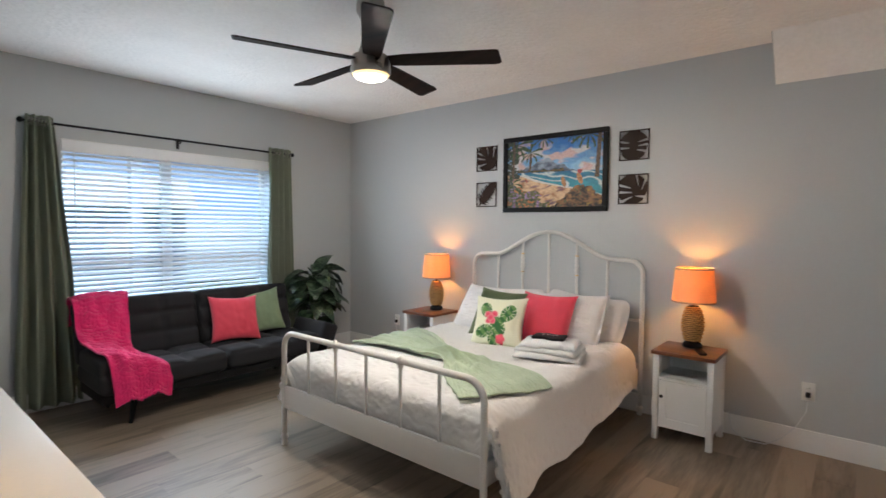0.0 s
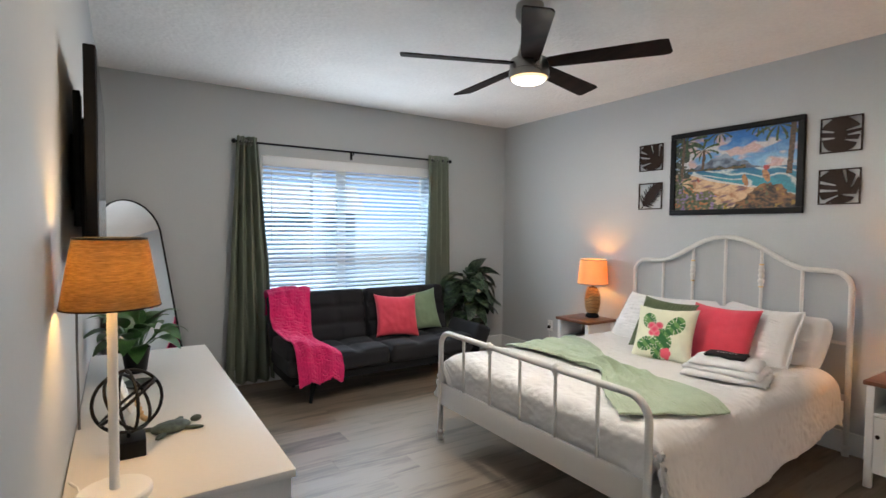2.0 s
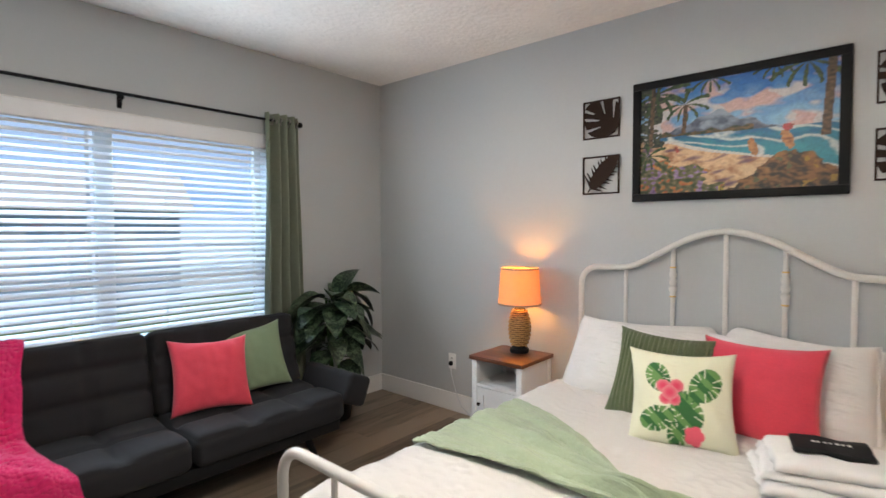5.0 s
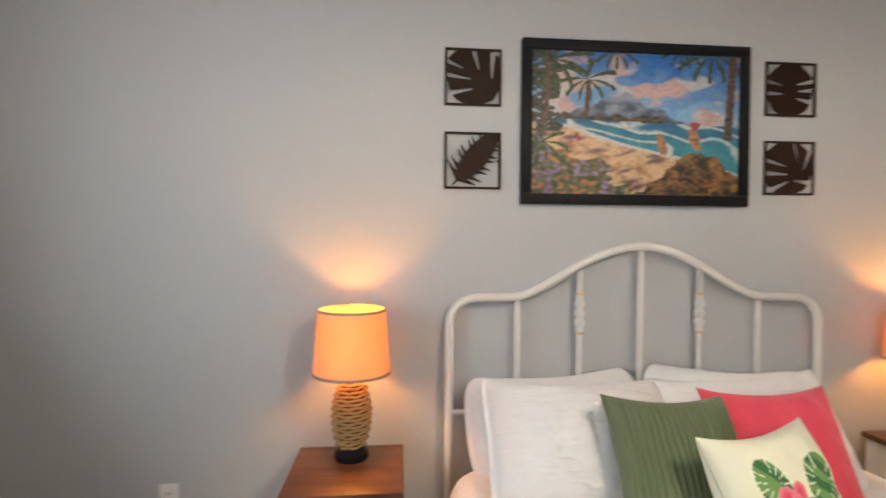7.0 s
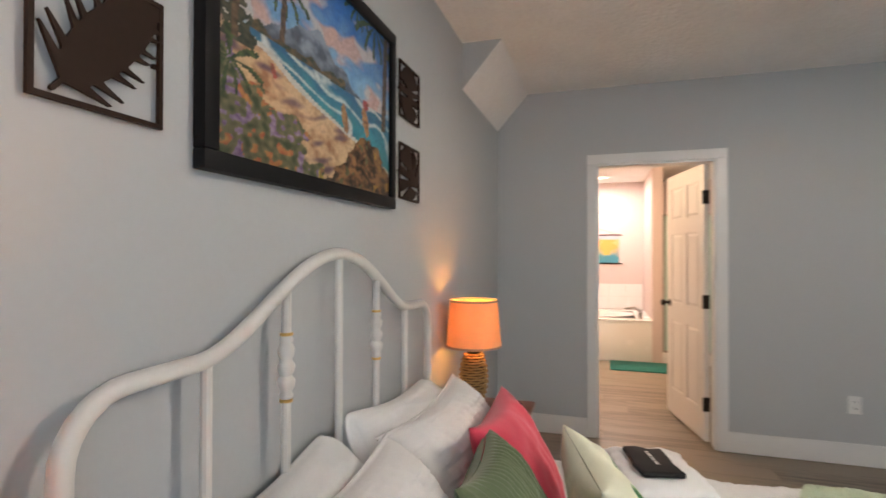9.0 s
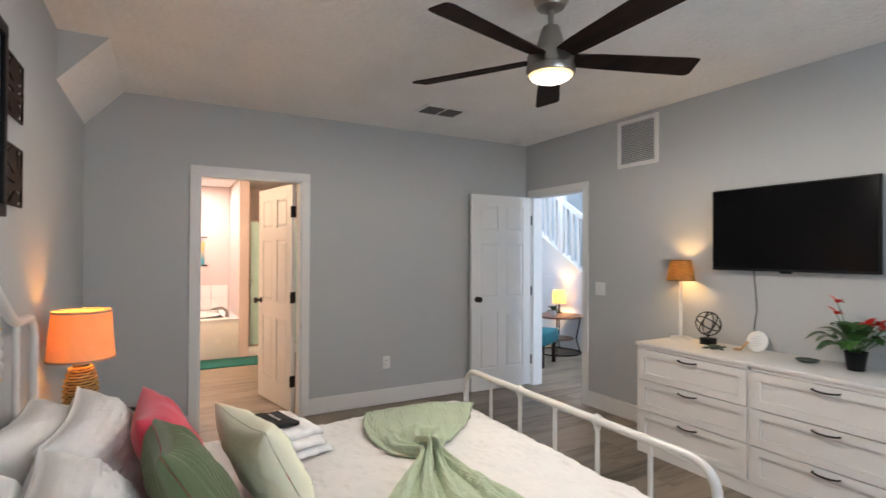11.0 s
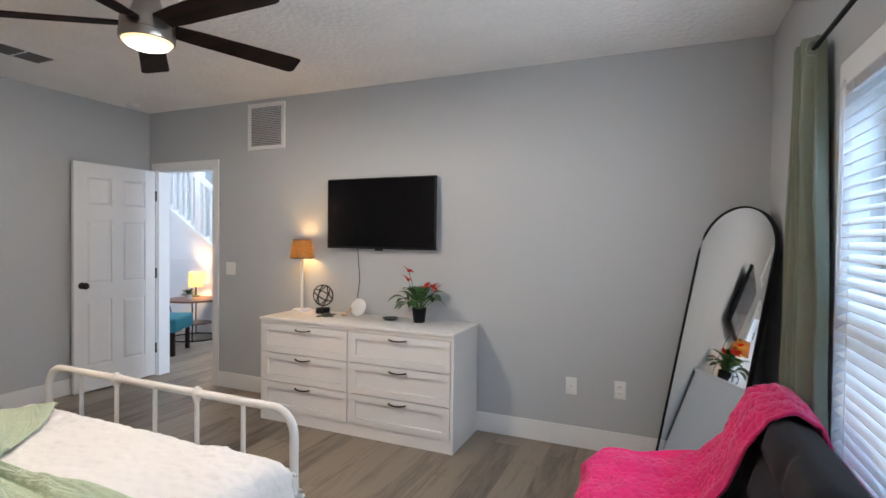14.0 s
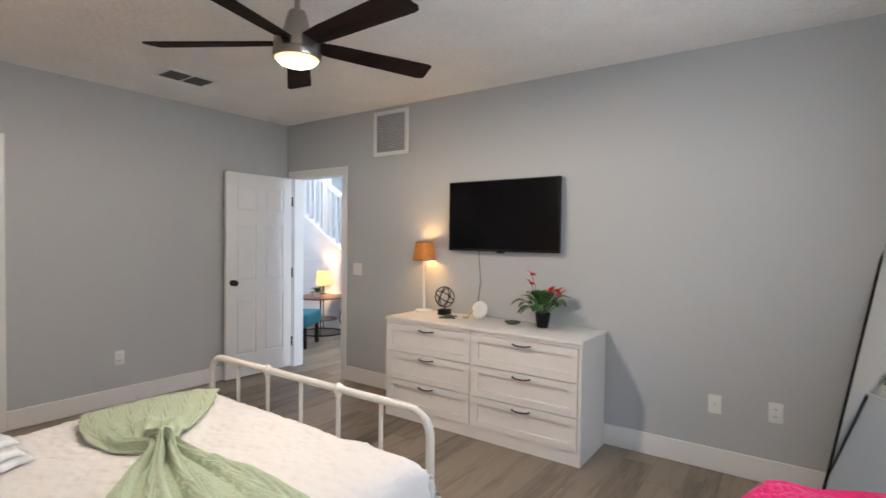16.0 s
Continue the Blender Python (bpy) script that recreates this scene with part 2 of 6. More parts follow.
MIRROR.node_tree.nodes["Principled BSDF"].inputs["Base Color"].default_value = (0.86, 0.88, 0.88, 1)
MIRROR.node_tree.nodes["Principled BSDF"].inputs["Metallic"].default_value = 1
MIRROR.node_tree.nodes["Principled BSDF"].inputs["Roughness"].default_value = 0.02
GLASS = bpy.data.materials.new("window_glass")
GLASS.use_nodes = True
g = GLASS.node_tree.nodes["Principled BSDF"]
g.inputs["Transmission Weight"].default_value, g.inputs["Roughness"].default_value, g.inputs["IOR"].default_value = 1, 0.0, 1.45


# ---- building helpers ----
BASE = {}


def thing(name, at, label, category, group="", kind=""):
    ob = new(name)
    ob.empty_display_size = 0.05
    ob.location = at
    BASE[ob] = Vector(at)
    return tagged(ob, label, category, group, kind)


def mesh_of(name, bm, mat, smooth=None):
    me = bpy.data.meshes.new(name)
    bm.normal_update()
    bm.to_mesh(me)
    bm.free()
    me.materials.append(mat)
    if smooth is not None:
        me.shade_smooth()
        if smooth < 179:
            me.set_sharp_from_angle(angle=radians(smooth))
    return me


def part(name, bm, material_, parent, label="", smooth=35):
    """One mesh under a thing or a part; the bmesh is in world places."""
    base = BASE[parent]
    bm.transform(Matrix.Translation(-base))
    ob = new(name, mesh_of(name, bm, material_, smooth))
    ob.parent = parent
    BASE[ob] = base
    if label:
        ob["label"] = label
    return ob


def solid(name, bm, material_, label, category, at=(0, 0, 0), group="", kind="", smooth=35):
    bm.transform(Matrix.Translation(-Vector(at)))
    ob = new(name, mesh_of(name, bm, material_, smooth))
    ob.location = at
    BASE[ob] = Vector(at)
    return tagged(ob, label, category, group, kind)


def structure(name, bm, material_, label="", smooth=None):
    return solid(name, bm, material_, label, "", kind="structure", smooth=smooth)


def box(bm, x0, x1, y0, y1, z0, z1, bevel=0.0, seg=2):
    vs = [bm.verts.new((x, y, z)) for z in (z0, z1) for y in (y0, y1) for x in (x0, x1)]
    fs = [bm.faces.new([vs[i] for i in q]) for q in ((0, 2, 3, 1), (4, 5, 7, 6), (0, 1, 5, 4), (2, 6, 7, 3), (0, 4, 6, 2), (1, 3, 7, 5))]
    if bevel:
        bmesh.ops.bevel(bm, geom=list({e for f in fs for e in f.edges}), offset=bevel, segments=seg, affect="EDGES", profile=0.5)
    return bm


def boxed(*a, **k):
    return box(bmesh.new(), *a, **k)


def tube(bm, pts, r, seg=10, closed=False):
    """A round rod along points; r may be one radius or one for each point."""
    pts = [Vector(p) for p in pts]
    n = len(pts)
    rs = r if isinstance(r, (list, tuple)) else [r] * n
    rings, ref = [], None
    for i, p in enumerate(pts):
        a = pts[(i - 1) % n] if closed or i else p
        b = pts[(i + 1) % n] if closed or i < n - 1 else p
        t = (b - a).normalized()
        if ref is None:
            ref = t.orthogonal().normalized()
        ref = (ref - t * ref.dot(t)).normalized()
        w = t.cross(ref)
        rings.append([bm.verts.new(p + rs[i] * (math.cos(q) * ref + math.sin(q) * w)) for q in [2 * math.pi * k / seg for k in range(seg)]])
    for i in range(n if closed else n - 1):
        A, B = rings[i], rings[(i + 1) % n]
        for k in range(seg):
            bm.faces.new((A[k], A[(k + 1) % seg], B[(k + 1) % seg], B[k]))
    if not closed:
        bm.faces.new(rings[0][::-1])
        bm.faces.new(rings[-1])
    return bm


def lathe(bm, profile, at=(0, 0, 0), seg=28, close=True):
    """A turned shape from (radius, height) pairs, bottom to top."""
    rings = [[bm.verts.new((at[0] + r * math.cos(2 * math.pi * k / seg), at[1] + r * math.sin(2 * math.pi * k / seg), at[2] + z)) for k in range(seg)] for r, z in profile]
    for A, B in zip(rings, rings[1:]):
        for k in range(seg):
            bm.faces.new((A[k], A[(k + 1) % seg], B[(k + 1) % seg], B[k]))
    if close:
        bm.faces.new(rings[0][::-1])
        bm.faces.new(rings[-1])
    return bm


def arc(cx, cy, r, a0, a1, n=8):
    return [(cx + r * math.cos(radians(a0 + (a1 - a0) * i / n)), cy + r * math.sin(radians(a0 + (a1 - a0) * i / n))) for i in range(n + 1)]


def prism(bm, outline, depth, m=Matrix.Identity(4)):
    """A flat outline (x, y) given thickness along z, then placed by m."""
    lo = [bm.verts.new(m @ Vector((x, y, 0))) for x, y in outline]
    hi = [bm.verts.new(m @ Vector((x, y, depth))) for x, y in outline]
    bm.faces.new(lo[::-1])
    bm.faces.new(hi)
    n = len(outline)
    for i in range(n):
        bm.faces.new((lo[i], lo[(i + 1) % n], hi[(i + 1) % n], hi[i]))
    return bm


def sheet(f, nu, nv, thick=0.0):
    """A grid of f(u, v) -> point for u, v in 0..1, with thickness below it."""
    bm = bmesh.new()
    g = [[bm.verts.new(f(i / nu, j / nv)) for i in range(nu + 1)] for j in range(nv + 1)]
    for j in range(nv):
        for i in range(nu):
            bm.faces.new((g[j][i], g[j][i + 1], g[j + 1][i + 1], g[j + 1][i]))
    if thick:
        bm.normal_update()
        low = {v: bm.verts.new(v.co - v.normal * thick) for row in g for v in row}
        for fc in list(bm.faces):
            bm.faces.new([low[v] for v in reversed(fc.verts)])
        rim = [g[0][i] for i in range(nu)] + [g[j][nu] for j in range(nv)] + [g[nv][i] for i in range(nu, 0, -1)] + [g[j][0] for j in range(nv, 0, -1)]
        for a, b in zip(rim, rim[1:] + rim[:1]):
            bm.faces.new((b, a, low[a], low[b]))
    return bm


def nz(x, y, z=0.0):
    return noise.noise(Vector((x, y, z)))


# ---- structure ----
W, N, H = -5.285, 4.005, 2.607
DX0, DX1 = -0.872, -0.116          # hall doorway along x
BY0, BY1 = 2.455, 3.255            # bathroom doorway along y
DH = 2.035
WY0, WY1, WZ0, WZ1 = 1.20, 2.975, 0.60, 2.05   # window opening

bm = boxed(W - 0.2, DX0, -0.12, 0, 0, H)
box(bm, DX1, 0.12, -0.12, 0, 0, H)
box(bm, DX0, DX1, -0.12, 0, DH, H)
structure("wall_south", bm, WALL)
bm = boxed(0, 0.12, 0, BY0, 0, H)
box(bm, 0, 0.12, BY1, N, 0, H)
box(bm, 0, 0.12, BY0, BY1, DH, H)
structure("wall_east", bm, WALL)
structure("wall_north", boxed(W - 0.2, 0.12, N, N + 0.12, 0, H), WALL)
bm = boxed(W - 0.2, W, 0, WY0, 0, H)
box(bm, W - 0.2, W, WY1, N, 0, H)
box(bm, W - 0.2, W, WY0, WY1, 0, WZ0)
box(bm, W - 0.2, W, WY0, WY1, WZ1, H)
structure("wall_west", bm, WALL)
structure("ceiling", boxed(W - 0.2, 0.12, -0.12, N + 0.12, H, H + 0.12), CEIL)
structure("subfloor", boxed(W - 0.2, 4.4, -3.6, 5.2, -0.10, -0.008), SOIL)
# sloped soffit in the corner over the east nightstand: white slope, painted gable end
bm = prism(bmesh.new(), [(N, 2.335), (N, H), (3.768, H)], 1.065, Matrix(((0, 0, 1, -1.065), (1, 0, 0, 0), (0, 1, 0, 0), (0, 0, 0, 1))))
so = structure("ceiling_soffit", bm, CEIL)
structure("wall_soffit_end", prism(bmesh.new(), [(N, 2.338), (N, H), (3.771, H)], 0.004, Matrix(((0, 0, 1, -1.070), (1, 0, 0, 0), (0, 1, 0, 0), (0, 0, 0, 1)))), WALL)

BBH, BBT = 0.14, 0.014


def base_run(x0, x1, y0, y1):
    bm = boxed(x0, x1, y0, y1, 0.0, BBH, 0.003, 1)
    return structure("baseboard", bm, WHITE, smooth=30)


base_run(W + BBT, DX0 - 0.07, 0.0005, BBT)
base_run(-BBT, -0.0005, 0.0, BY0 - 0.07)
base_run(-BBT, -0.0005, BY1 + 0.07, N - BBT)
base_run(W, 0.0, N - BBT, N - 0.0005)
base_run(W + 0.0005, W + BBT, BBT, N - BBT)


def casing(name, axis, a0, a1, face, out, top=DH):
    """Door trim round an opening; face: the wall's plane, out: which way it stands proud."""
    bm = bmesh.new()
    f0, f1 = sorted((face, face + out * 0.016))
    for p0, p1, z0, z1 in ((a0 - 0.07, a0, 0, top), (a1, a1 + 0.07, 0, top), (a0 - 0.07, a1 + 0.07, top, top + 0.07)):
        box(bm, *((p0, p1, f0, f1) if axis == "x" else (f0, f1, p0, p1)), z0, z1, 0.003, 1)
    return structure(name, bm, WHITE, smooth=30)


casing("trim_hall_door", "x", DX0, DX1, 0.0, 1)
casing("trim_hall_door_back", "x", DX0, DX1, -0.12, -1)
casing("trim_bath_door", "y", BY0, BY1, 0.0, -1)
casing("trim_bath_door_back", "y", BY0, BY1, 0.12, 1)
for nm, b in (("trim_hall_jamb", [(DX0, DX0 + 0.014, -0.12, 0, 0, DH), (DX1 - 0.014, DX1, -0.12, 0, 0, DH), (DX0 + 0.014, DX1 - 0.014, -0.12, 0, DH - 0.014, DH)]),
              ("trim_bath_jamb", [(0, 0.12, BY0, BY0 + 0.014, 0, DH), (0, 0.12, BY1 - 0.014, BY1, 0, DH), (0, 0.12, BY0 + 0.014, BY1 - 0.014, DH - 0.014, DH)])):
    bm = bmesh.new()
    for q in b:
        box(bm, *q)
    structure(nm, bm, WHITE)


def panel_door(name, m, width, label):
    """A six-panel door hung at the origin, running along +x, placed by m."""
    d = thing(name, (0, 0, 0), label, "door", kind="structure")
    h, t, st = 2.015, 0.035, 0.105
    z0 = 0.012
    rows = ((z0 + 0.22, z0 + 0.80), (z0 + 0.95, z0 + 1.52), (z0 + 1.64, z0 + 1.90))
    mid0, mid1 = width / 2 - 0.05, width / 2 + 0.05
    bm = boxed(0, st, 0, t, z0, z0 + h, 0.002, 1)
    box(bm, width - st, width, 0, t, z0, z0 + h, 0.002, 1)
    zs = [z0] + [v for r in rows for v in r] + [z0 + h]
    for a, b in zip(zs[0::2], zs[1::2]):
        box(bm, st, width - st, 0.0005, t - 0.0005, a, b)
    for a, b in rows:
        box(bm, mid0, mid1, 0.0005, t - 0.0005, a, b)
    part("leaf", bm, WHITE, d)
    for a, b in rows:
        for x0, x1 in ((st, mid0), (mid1, width - st)):
            bm = boxed(x0, x1, 0.010, t - 0.010, a, b)
            cx, cz = 0.028, 0.028
            for side in (0, 1):
                y0, y1 = (0.003, 0.010) if side == 0 else (t - 0.010, t - 0.003)
                lo = [(x0 + 0.012, a + 0.012), (x1 - 0.012, a + 0.012), (x1 - 0.012, b - 0.012), (x0 + 0.012, b - 0.012)]
                hi = [(x0 + cx, a + cz), (x1 - cx, a + cz), (x1 - cx, b - cz), (x0 + cx, b - cz)]
                yo, yi = (y1, y0) if side == 0 else (y0, y1)
                A = [bm.verts.new((x, yo, z)) for x, z in lo]
                B = [bm.verts.new((x, yi, z)) for x, z in hi]
                for i in range(4):
                    bm.faces.new((A[i], A[(i + 1) % 4], B[(i + 1) % 4], B[i]))
                bm.faces.new(B)
            bmesh.ops.recalc_face_normals(bm, faces=bm.faces)
            part("panel", bm, WHITE, d, smooth=None)
    for sgn, y in ((-1, 0.0), (1, t)):
        bm = lathe(bmesh.new(), [(0.030, 0), (0.030, 0.006), (0.012, 0.010), (0.011, 0.035), (0.024, 0.042), (0.030, 0.055), (0.024, 0.068), (0.006, 0.072)], seg=20)
        bm.transform(Matrix.Translation((width - 0.065, y, 0.95)) @ Matrix.Rotation(radians(90 if sgn < 0 else -90), 4, "X"))
        part("door_knob", bm, DARKHINGE, d, "dark bronze door knob")
    for z in (0.28, 1.02, 1.78):
        bm = boxed(-0.010, 0.001, 0.002, t + 0.004, z - 0.05, z + 0.05)
        tube(bm, [(-0.004, t + 0.008, z - 0.05), (-0.004, t + 0.008, z + 0.05)], 0.007, 8)
        part("hinge", bm, DARKHINGE, d, "dark bronze hinge")
    d.matrix_basis = m
    return d


panel_door("door_1", pose(DX1 + 0.046, 0.018, 0, 0, 0, 89.6), 0.752, "open white six-panel door with a dark knob")
panel_door("door_2", Matrix.Translation((0.125, BY0 + 0.022, 0)) @ Matrix.Rotation(radians(12), 4, "Z"), 0.765, "open white six-panel bathroom door with dark hinges")


# ---- window, blind, curtains ----
win = thing("window_1", (W - 0.16, 2.09, WZ0), "white double window with a wide middle post", "window", kind="structure")
xf0, xf1 = W - 0.185, W - 0.135
for nm, q in (("window_frame", (WY0, WY0 + 0.05, WZ0, WZ1)), ("window_frame", (WY1 - 0.05, WY1, WZ0, WZ1)), ("window_frame", (WY0 + 0.05, WY1 - 0.05, WZ1 - 0.05, WZ1)),
              ("window_frame", (WY0 + 0.05, WY1 - 0.05, WZ0, WZ0 + 0.05)), ("mullion", (1.96, 2.05, WZ0 + 0.05, WZ1 - 0.05)),
              ("sash_rail", (WY0 + 0.05, 1.96, 1.255, 1.305)), ("sash_rail", (2.05, WY1 - 0.05, 1.255, 1.305))):
    part(nm, boxed(xf0, xf1, *q, bevel=0.004, seg=1), WHITE, win)
for y0, y1 in ((WY0 + 0.05, 1.96), (2.05, WY1 - 0.05)):
    for z0, z1 in ((WZ0 + 0.05, 1.255), (1.305, WZ1 - 0.05)):
        p = part("pane", boxed(W - 0.162, W - 0.158, y0, y1, z0, z1), GLASS, win, smooth=None)
        p.visible_shadow = False
part("window_sill", boxed(W - 0.134, W - 0.056, WY0 + 0.001, WY1 - 0.001, WZ0 + 0.0005, WZ0 + 0.022, bevel=0.004), WHITE, win)

bm = boxed(W - 0.134, W - 0.001, WY0 + 0.0005, WY0 + 0.005, WZ0 + 0.023, WZ1 - 0.006)
box(bm, W - 0.134, W - 0.001, WY1 - 0.005, WY1 - 0.0005, WZ0 + 0.023, WZ1 - 0.006)
box(bm, W - 0.134, W - 0.001, WY0 + 0.0005, WY1 - 0.0005, WZ1 - 0.0055, WZ1 - 0.0005)
structure("trim_window_return", bm, WHITE)

blind = thing("window_blind", (W - 0.026, 2.09, WZ1), "white two-inch slat blind, half open, in the window", "window blind")
XB = W - 0.026
part("valance", boxed(XB - 0.03, XB + 0.030, WY0 + 0.007, WY1 - 0.007, 1.955, WZ1 - 0.007, bevel=0.006), SLAT, blind)
tilt = radians(28)
sl = bmesh.new()
prof = [(-0.025, 0.0), (-0.0125, 0.0022), (0, 0.003), (0.0125, 0.0022), (0.025, 0.0)]
top = [[sl.verts.new((x, y, z + 0.0014)) for x, z in prof] for y in (WY0 + 0.012, WY1 - 0.012)]
bot = [[sl.verts.new((x, y, z - 0.0014)) for x, z in prof] for y in (WY0 + 0.012, WY1 - 0.012)]
for i in range(4):
    sl.faces.new((top[0][i], top[0][i + 1], top[1][i + 1], top[1][i]))
    sl.faces.new((bot[0][i + 1], bot[0][i], bot[1][i], bot[1][i + 1]))
for a, b in ((0, 0), (4, 4)):
    sl.faces.new((top[0][a], top[1][a], bot[1][a], bot[0][a]) if a == 0 else (top[1][a], top[0][a], bot[0][a], bot[1][a]))
bmesh.ops.recalc_face_normals(sl, faces=sl.faces)
slat_mesh = mesh_of("slat", sl, SLAT, 60)
z = 1.935
while z > WZ0 + 0.06:
    s = new("slat", slat_mesh)
    s.parent = blind
    s.matrix_basis = Matrix.Translation(Vector((XB, 0, z)) - blind.location) @ Matrix.Rotation(tilt, 4, "Y")
    z -= 0.042
part("bottom_rail", boxed(XB - 0.025, XB + 0.025, WY0 + 0.012, WY1 - 0.012, WZ0 + 0.03, WZ0 + 0.048, bevel=0.004), SLAT, blind)
for y in (WY0 + 0.14, 1.80, 2.28, WY1 - 0.14):
    bm = tube(bmesh.new(), [(XB + 0.027, y, 1.96), (XB + 0.027, y, WZ0 + 0.045)], 0.0012, 5)
    tube(bm, [(XB - 0.027, y, 1.96), (XB - 0.027, y, WZ0 + 0.045)], 0.0012, 5)
    part("ladder_cord", bm, SLAT, blind)
part("tilt_wand", tube(bmesh.new(), [(XB + 0.036, WY0 + 0.085, 1.97), (XB + 0.037, WY0 + 0.085, 1.27)], 0.004, 6), SLAT, blind)

XR = W + 0.066
rod = thing("curtain_rod", (XR, 2.0, 2.14), "thin black metal curtain rod with ball ends", "curtain rod")
part("rod", tube(bmesh.new(), [(XR, 0.965, 2.139), (XR, 3.165, 2.139)], 0.009, 10), BLACK, rod)
for y in (0.955, 3.175):
    part("finial", lathe(bmesh.new(), [(0.004, -0.02), (0.014, -0.015), (0.02, 0), (0.014, 0.015), (0.004, 0.02)], (XR, y, 2.139), 14), BLACK, rod)
for y in (1.0, 2.05, 3.14):
    bm = tube(bmesh.new(), [(W + 0.001, y, 2.115), (XR, y, 2.115), (XR, y, 2.129)], 0.006, 8)
    box(bm, W + 0.0005, W + 0.006, y - 0.012, y + 0.012, 2.07, 2.15)
    part("bracket", bm, BLACK, rod)


def curtain(y0t, y1t, y0b, y1b, folds, seed):
    c = thing("curtain", (XR, (y0t + y1t) / 2, 0.03), "sage green grommet curtain gathered at the side of the window", "curtain", "pair of curtains")

    def f(u, v):
        k = v ** 1.3
        y = (y0b + (y1b - y0b) * u) * (1 - k) + (y0t + (y1t - y0t) * u) * k
        a = 0.038 + 0.012 * (1 - v)
        x = XR + a * math.sin(2 * math.pi * folds * u + 0.5 * nz(u * 3, v * 2, seed)) + 0.012 * nz(u * 6, v * 4, seed + 5)
        y += 0.012 * nz(u * 5, v * 3, seed + 9)
        return (max(x, W + 0.012), y, 0.035 + (2.185 - 0.035) * v)
    part("cloth", sheet(f, 90, 40, 0.002), CURTAIN, c, smooth=180)
    for i in range(int(folds * 2)):
        u = (i + 0.5) / (folds * 2)
        y = y0t + (y1t - y0t) * u
        ring = [(XR + 0.028 * math.cos(q), y + 0.006 * math.sin(3 * q), 2.139 + 0.028 * math.sin(q)) for q in [2 * math.pi * k / 16 for k in range(16)]]
        part("grommet", tube(bmesh.new(), ring, 0.004, 6, True), NICKEL, c, "silver grommet ring")
    return c


curtain(0.985, 1.145, 0.885, 1.29, 4, 1)
curtain(2.90, 3.155, 2.88, 3.20, 4, 2)


# ---- bed ----
BX0, BX1, BYF, BYH = -3.405, -1.848, 1.912, 3.947
BXC = (BX0 + BX1) / 2
bed = thing("bed", (BXC, 2.94, 0), "white enamelled metal bed frame with an arched headboard", "bed")
R = 0.017


def smooth_s(a, b, n=10):
    """An S-curve between two (x, z) points that leaves both level."""
    out = []
    for i in range(n + 1):
        t = i / n
        k = t * t * (3 - 2 * t)
        out.append((a[0] + (b[0] - a[0]) * t, a[1] + (b[1] - a[1]) * k))
    return out


def head_curve():
    half = [(BX0, 0.02), (BX0, 0.6), (BX0, 1.05)] + arc(BX0 + 0.105, 1.055, 0.105, 180, 90, 7)[1:]
    half += [(BX0 + 0.20, 1.162)] + smooth_s((-3.134, 1.166), (BXC, 1.365), 14)
    # the rise: steep in the middle, rounded at the crown
    half = half[:-15] + [(-3.15 + (BXC + 3.15) * t, 1.163 + 0.204 * (math.sin(math.pi * (t ** 0.83 - 0.5)) + 1) / 2) for t in [i / 16 for i in range(17)]]
    return half + [(2 * BXC - x, z) for x, z in half[-2::-1]]


HC = head_curve()


def head_z(x):
    top = [p for p in HC if p[1] > 0.9]
    for (xa, za), (xb, zb) in zip(top, top[1:]):
        if xa <= x <= xb:
            return za + (zb - za) * (x - xa) / max(1e-6, xb - xa)
    return 1.0


part("headboard_tube", tube(bmesh.new(), [(x, BYH, z) for x, z in HC], R, 12), ENAMEL, bed, smooth=180)
part("headboard_rail", tube(bmesh.new(), [(BX0, BYH, 0.709), (BX1, BYH, 0.709)], 0.011, 10), ENAMEL, bed)
for x in (-3.134, -2.879, BXC, -2.374, -2.119):
    sp = part("headboard_spindle", tube(bmesh.new(), [(x, BYH, 0.30), (x, BYH, head_z(x))], 0.0115, 10), ENAMEL, bed)
    if abs(x - BXC) > 0.2 and abs(x - BXC) < 0.3:
        pr = [(0.0125, -0.075), (0.017, -0.068), (0.013, -0.058), (0.020, -0.045), (0.022, -0.032), (0.013, -0.02), (0.019, -0.008), (0.021, 0.004), (0.013, 0.018), (0.019, 0.032), (0.020, 0.044), (0.013, 0.058), (0.017, 0.066), (0.0125, 0.075)]
        part("spindle_ornament", lathe(bmesh.new(), pr, (x, BYH, 1.096), 16), ENAMEL, sp, smooth=60)
        for zz in (1.017, 1.175):
            part("gold_ring", lathe(bmesh.new(), [(0.0125, -0.004), (0.016, -0.003), (0.016, 0.003), (0.0125, 0.004)], (x, BYH, zz), 16), BRASS, sp, "thin gold ring")
ft = [(BX0, 0.03), (BX0, 0.3), (BX0, 0.62)] + arc(BX0 + 0.10, 0.625, 0.10, 180, 90, 8)[1:]
ft = ft + [(2 * BXC - x, z) for x, z in ft[::-1]]
part("footboard_tube", tube(bmesh.new(), [(x, BYF, z) for x, z in ft], R, 12), ENAMEL, bed, smooth=180)
for i in range(5):
    x = BX0 + (BX1 - BX0) * (i + 1) / 6
    sp = part("footboard_spindle", tube(bmesh.new(), [(x, BYF, 0.30), (x, BYF, 0.722)], 0.0095, 10), ENAMEL, bed)
    if i in (1, 3):
        bm = lathe(bmesh.new(), [(0.012, -0.038), (0.015, -0.03), (0.014, -0.022), (0.0205, -0.016), (0.0215, 0), (0.0205, 0.016), (0.010, 0.022), (0.006, 0.027)], (x, BYF, 0.725), 16)
        part("spindle_collar", bm, ENAMEL, sp, smooth=60)
part("footboard_panel", boxed(BX0 + 0.012, BX1 - 0.012, BYF - 0.009, BYF + 0.009, 0.240, 0.385, bevel=0.004), ENAMEL, bed)
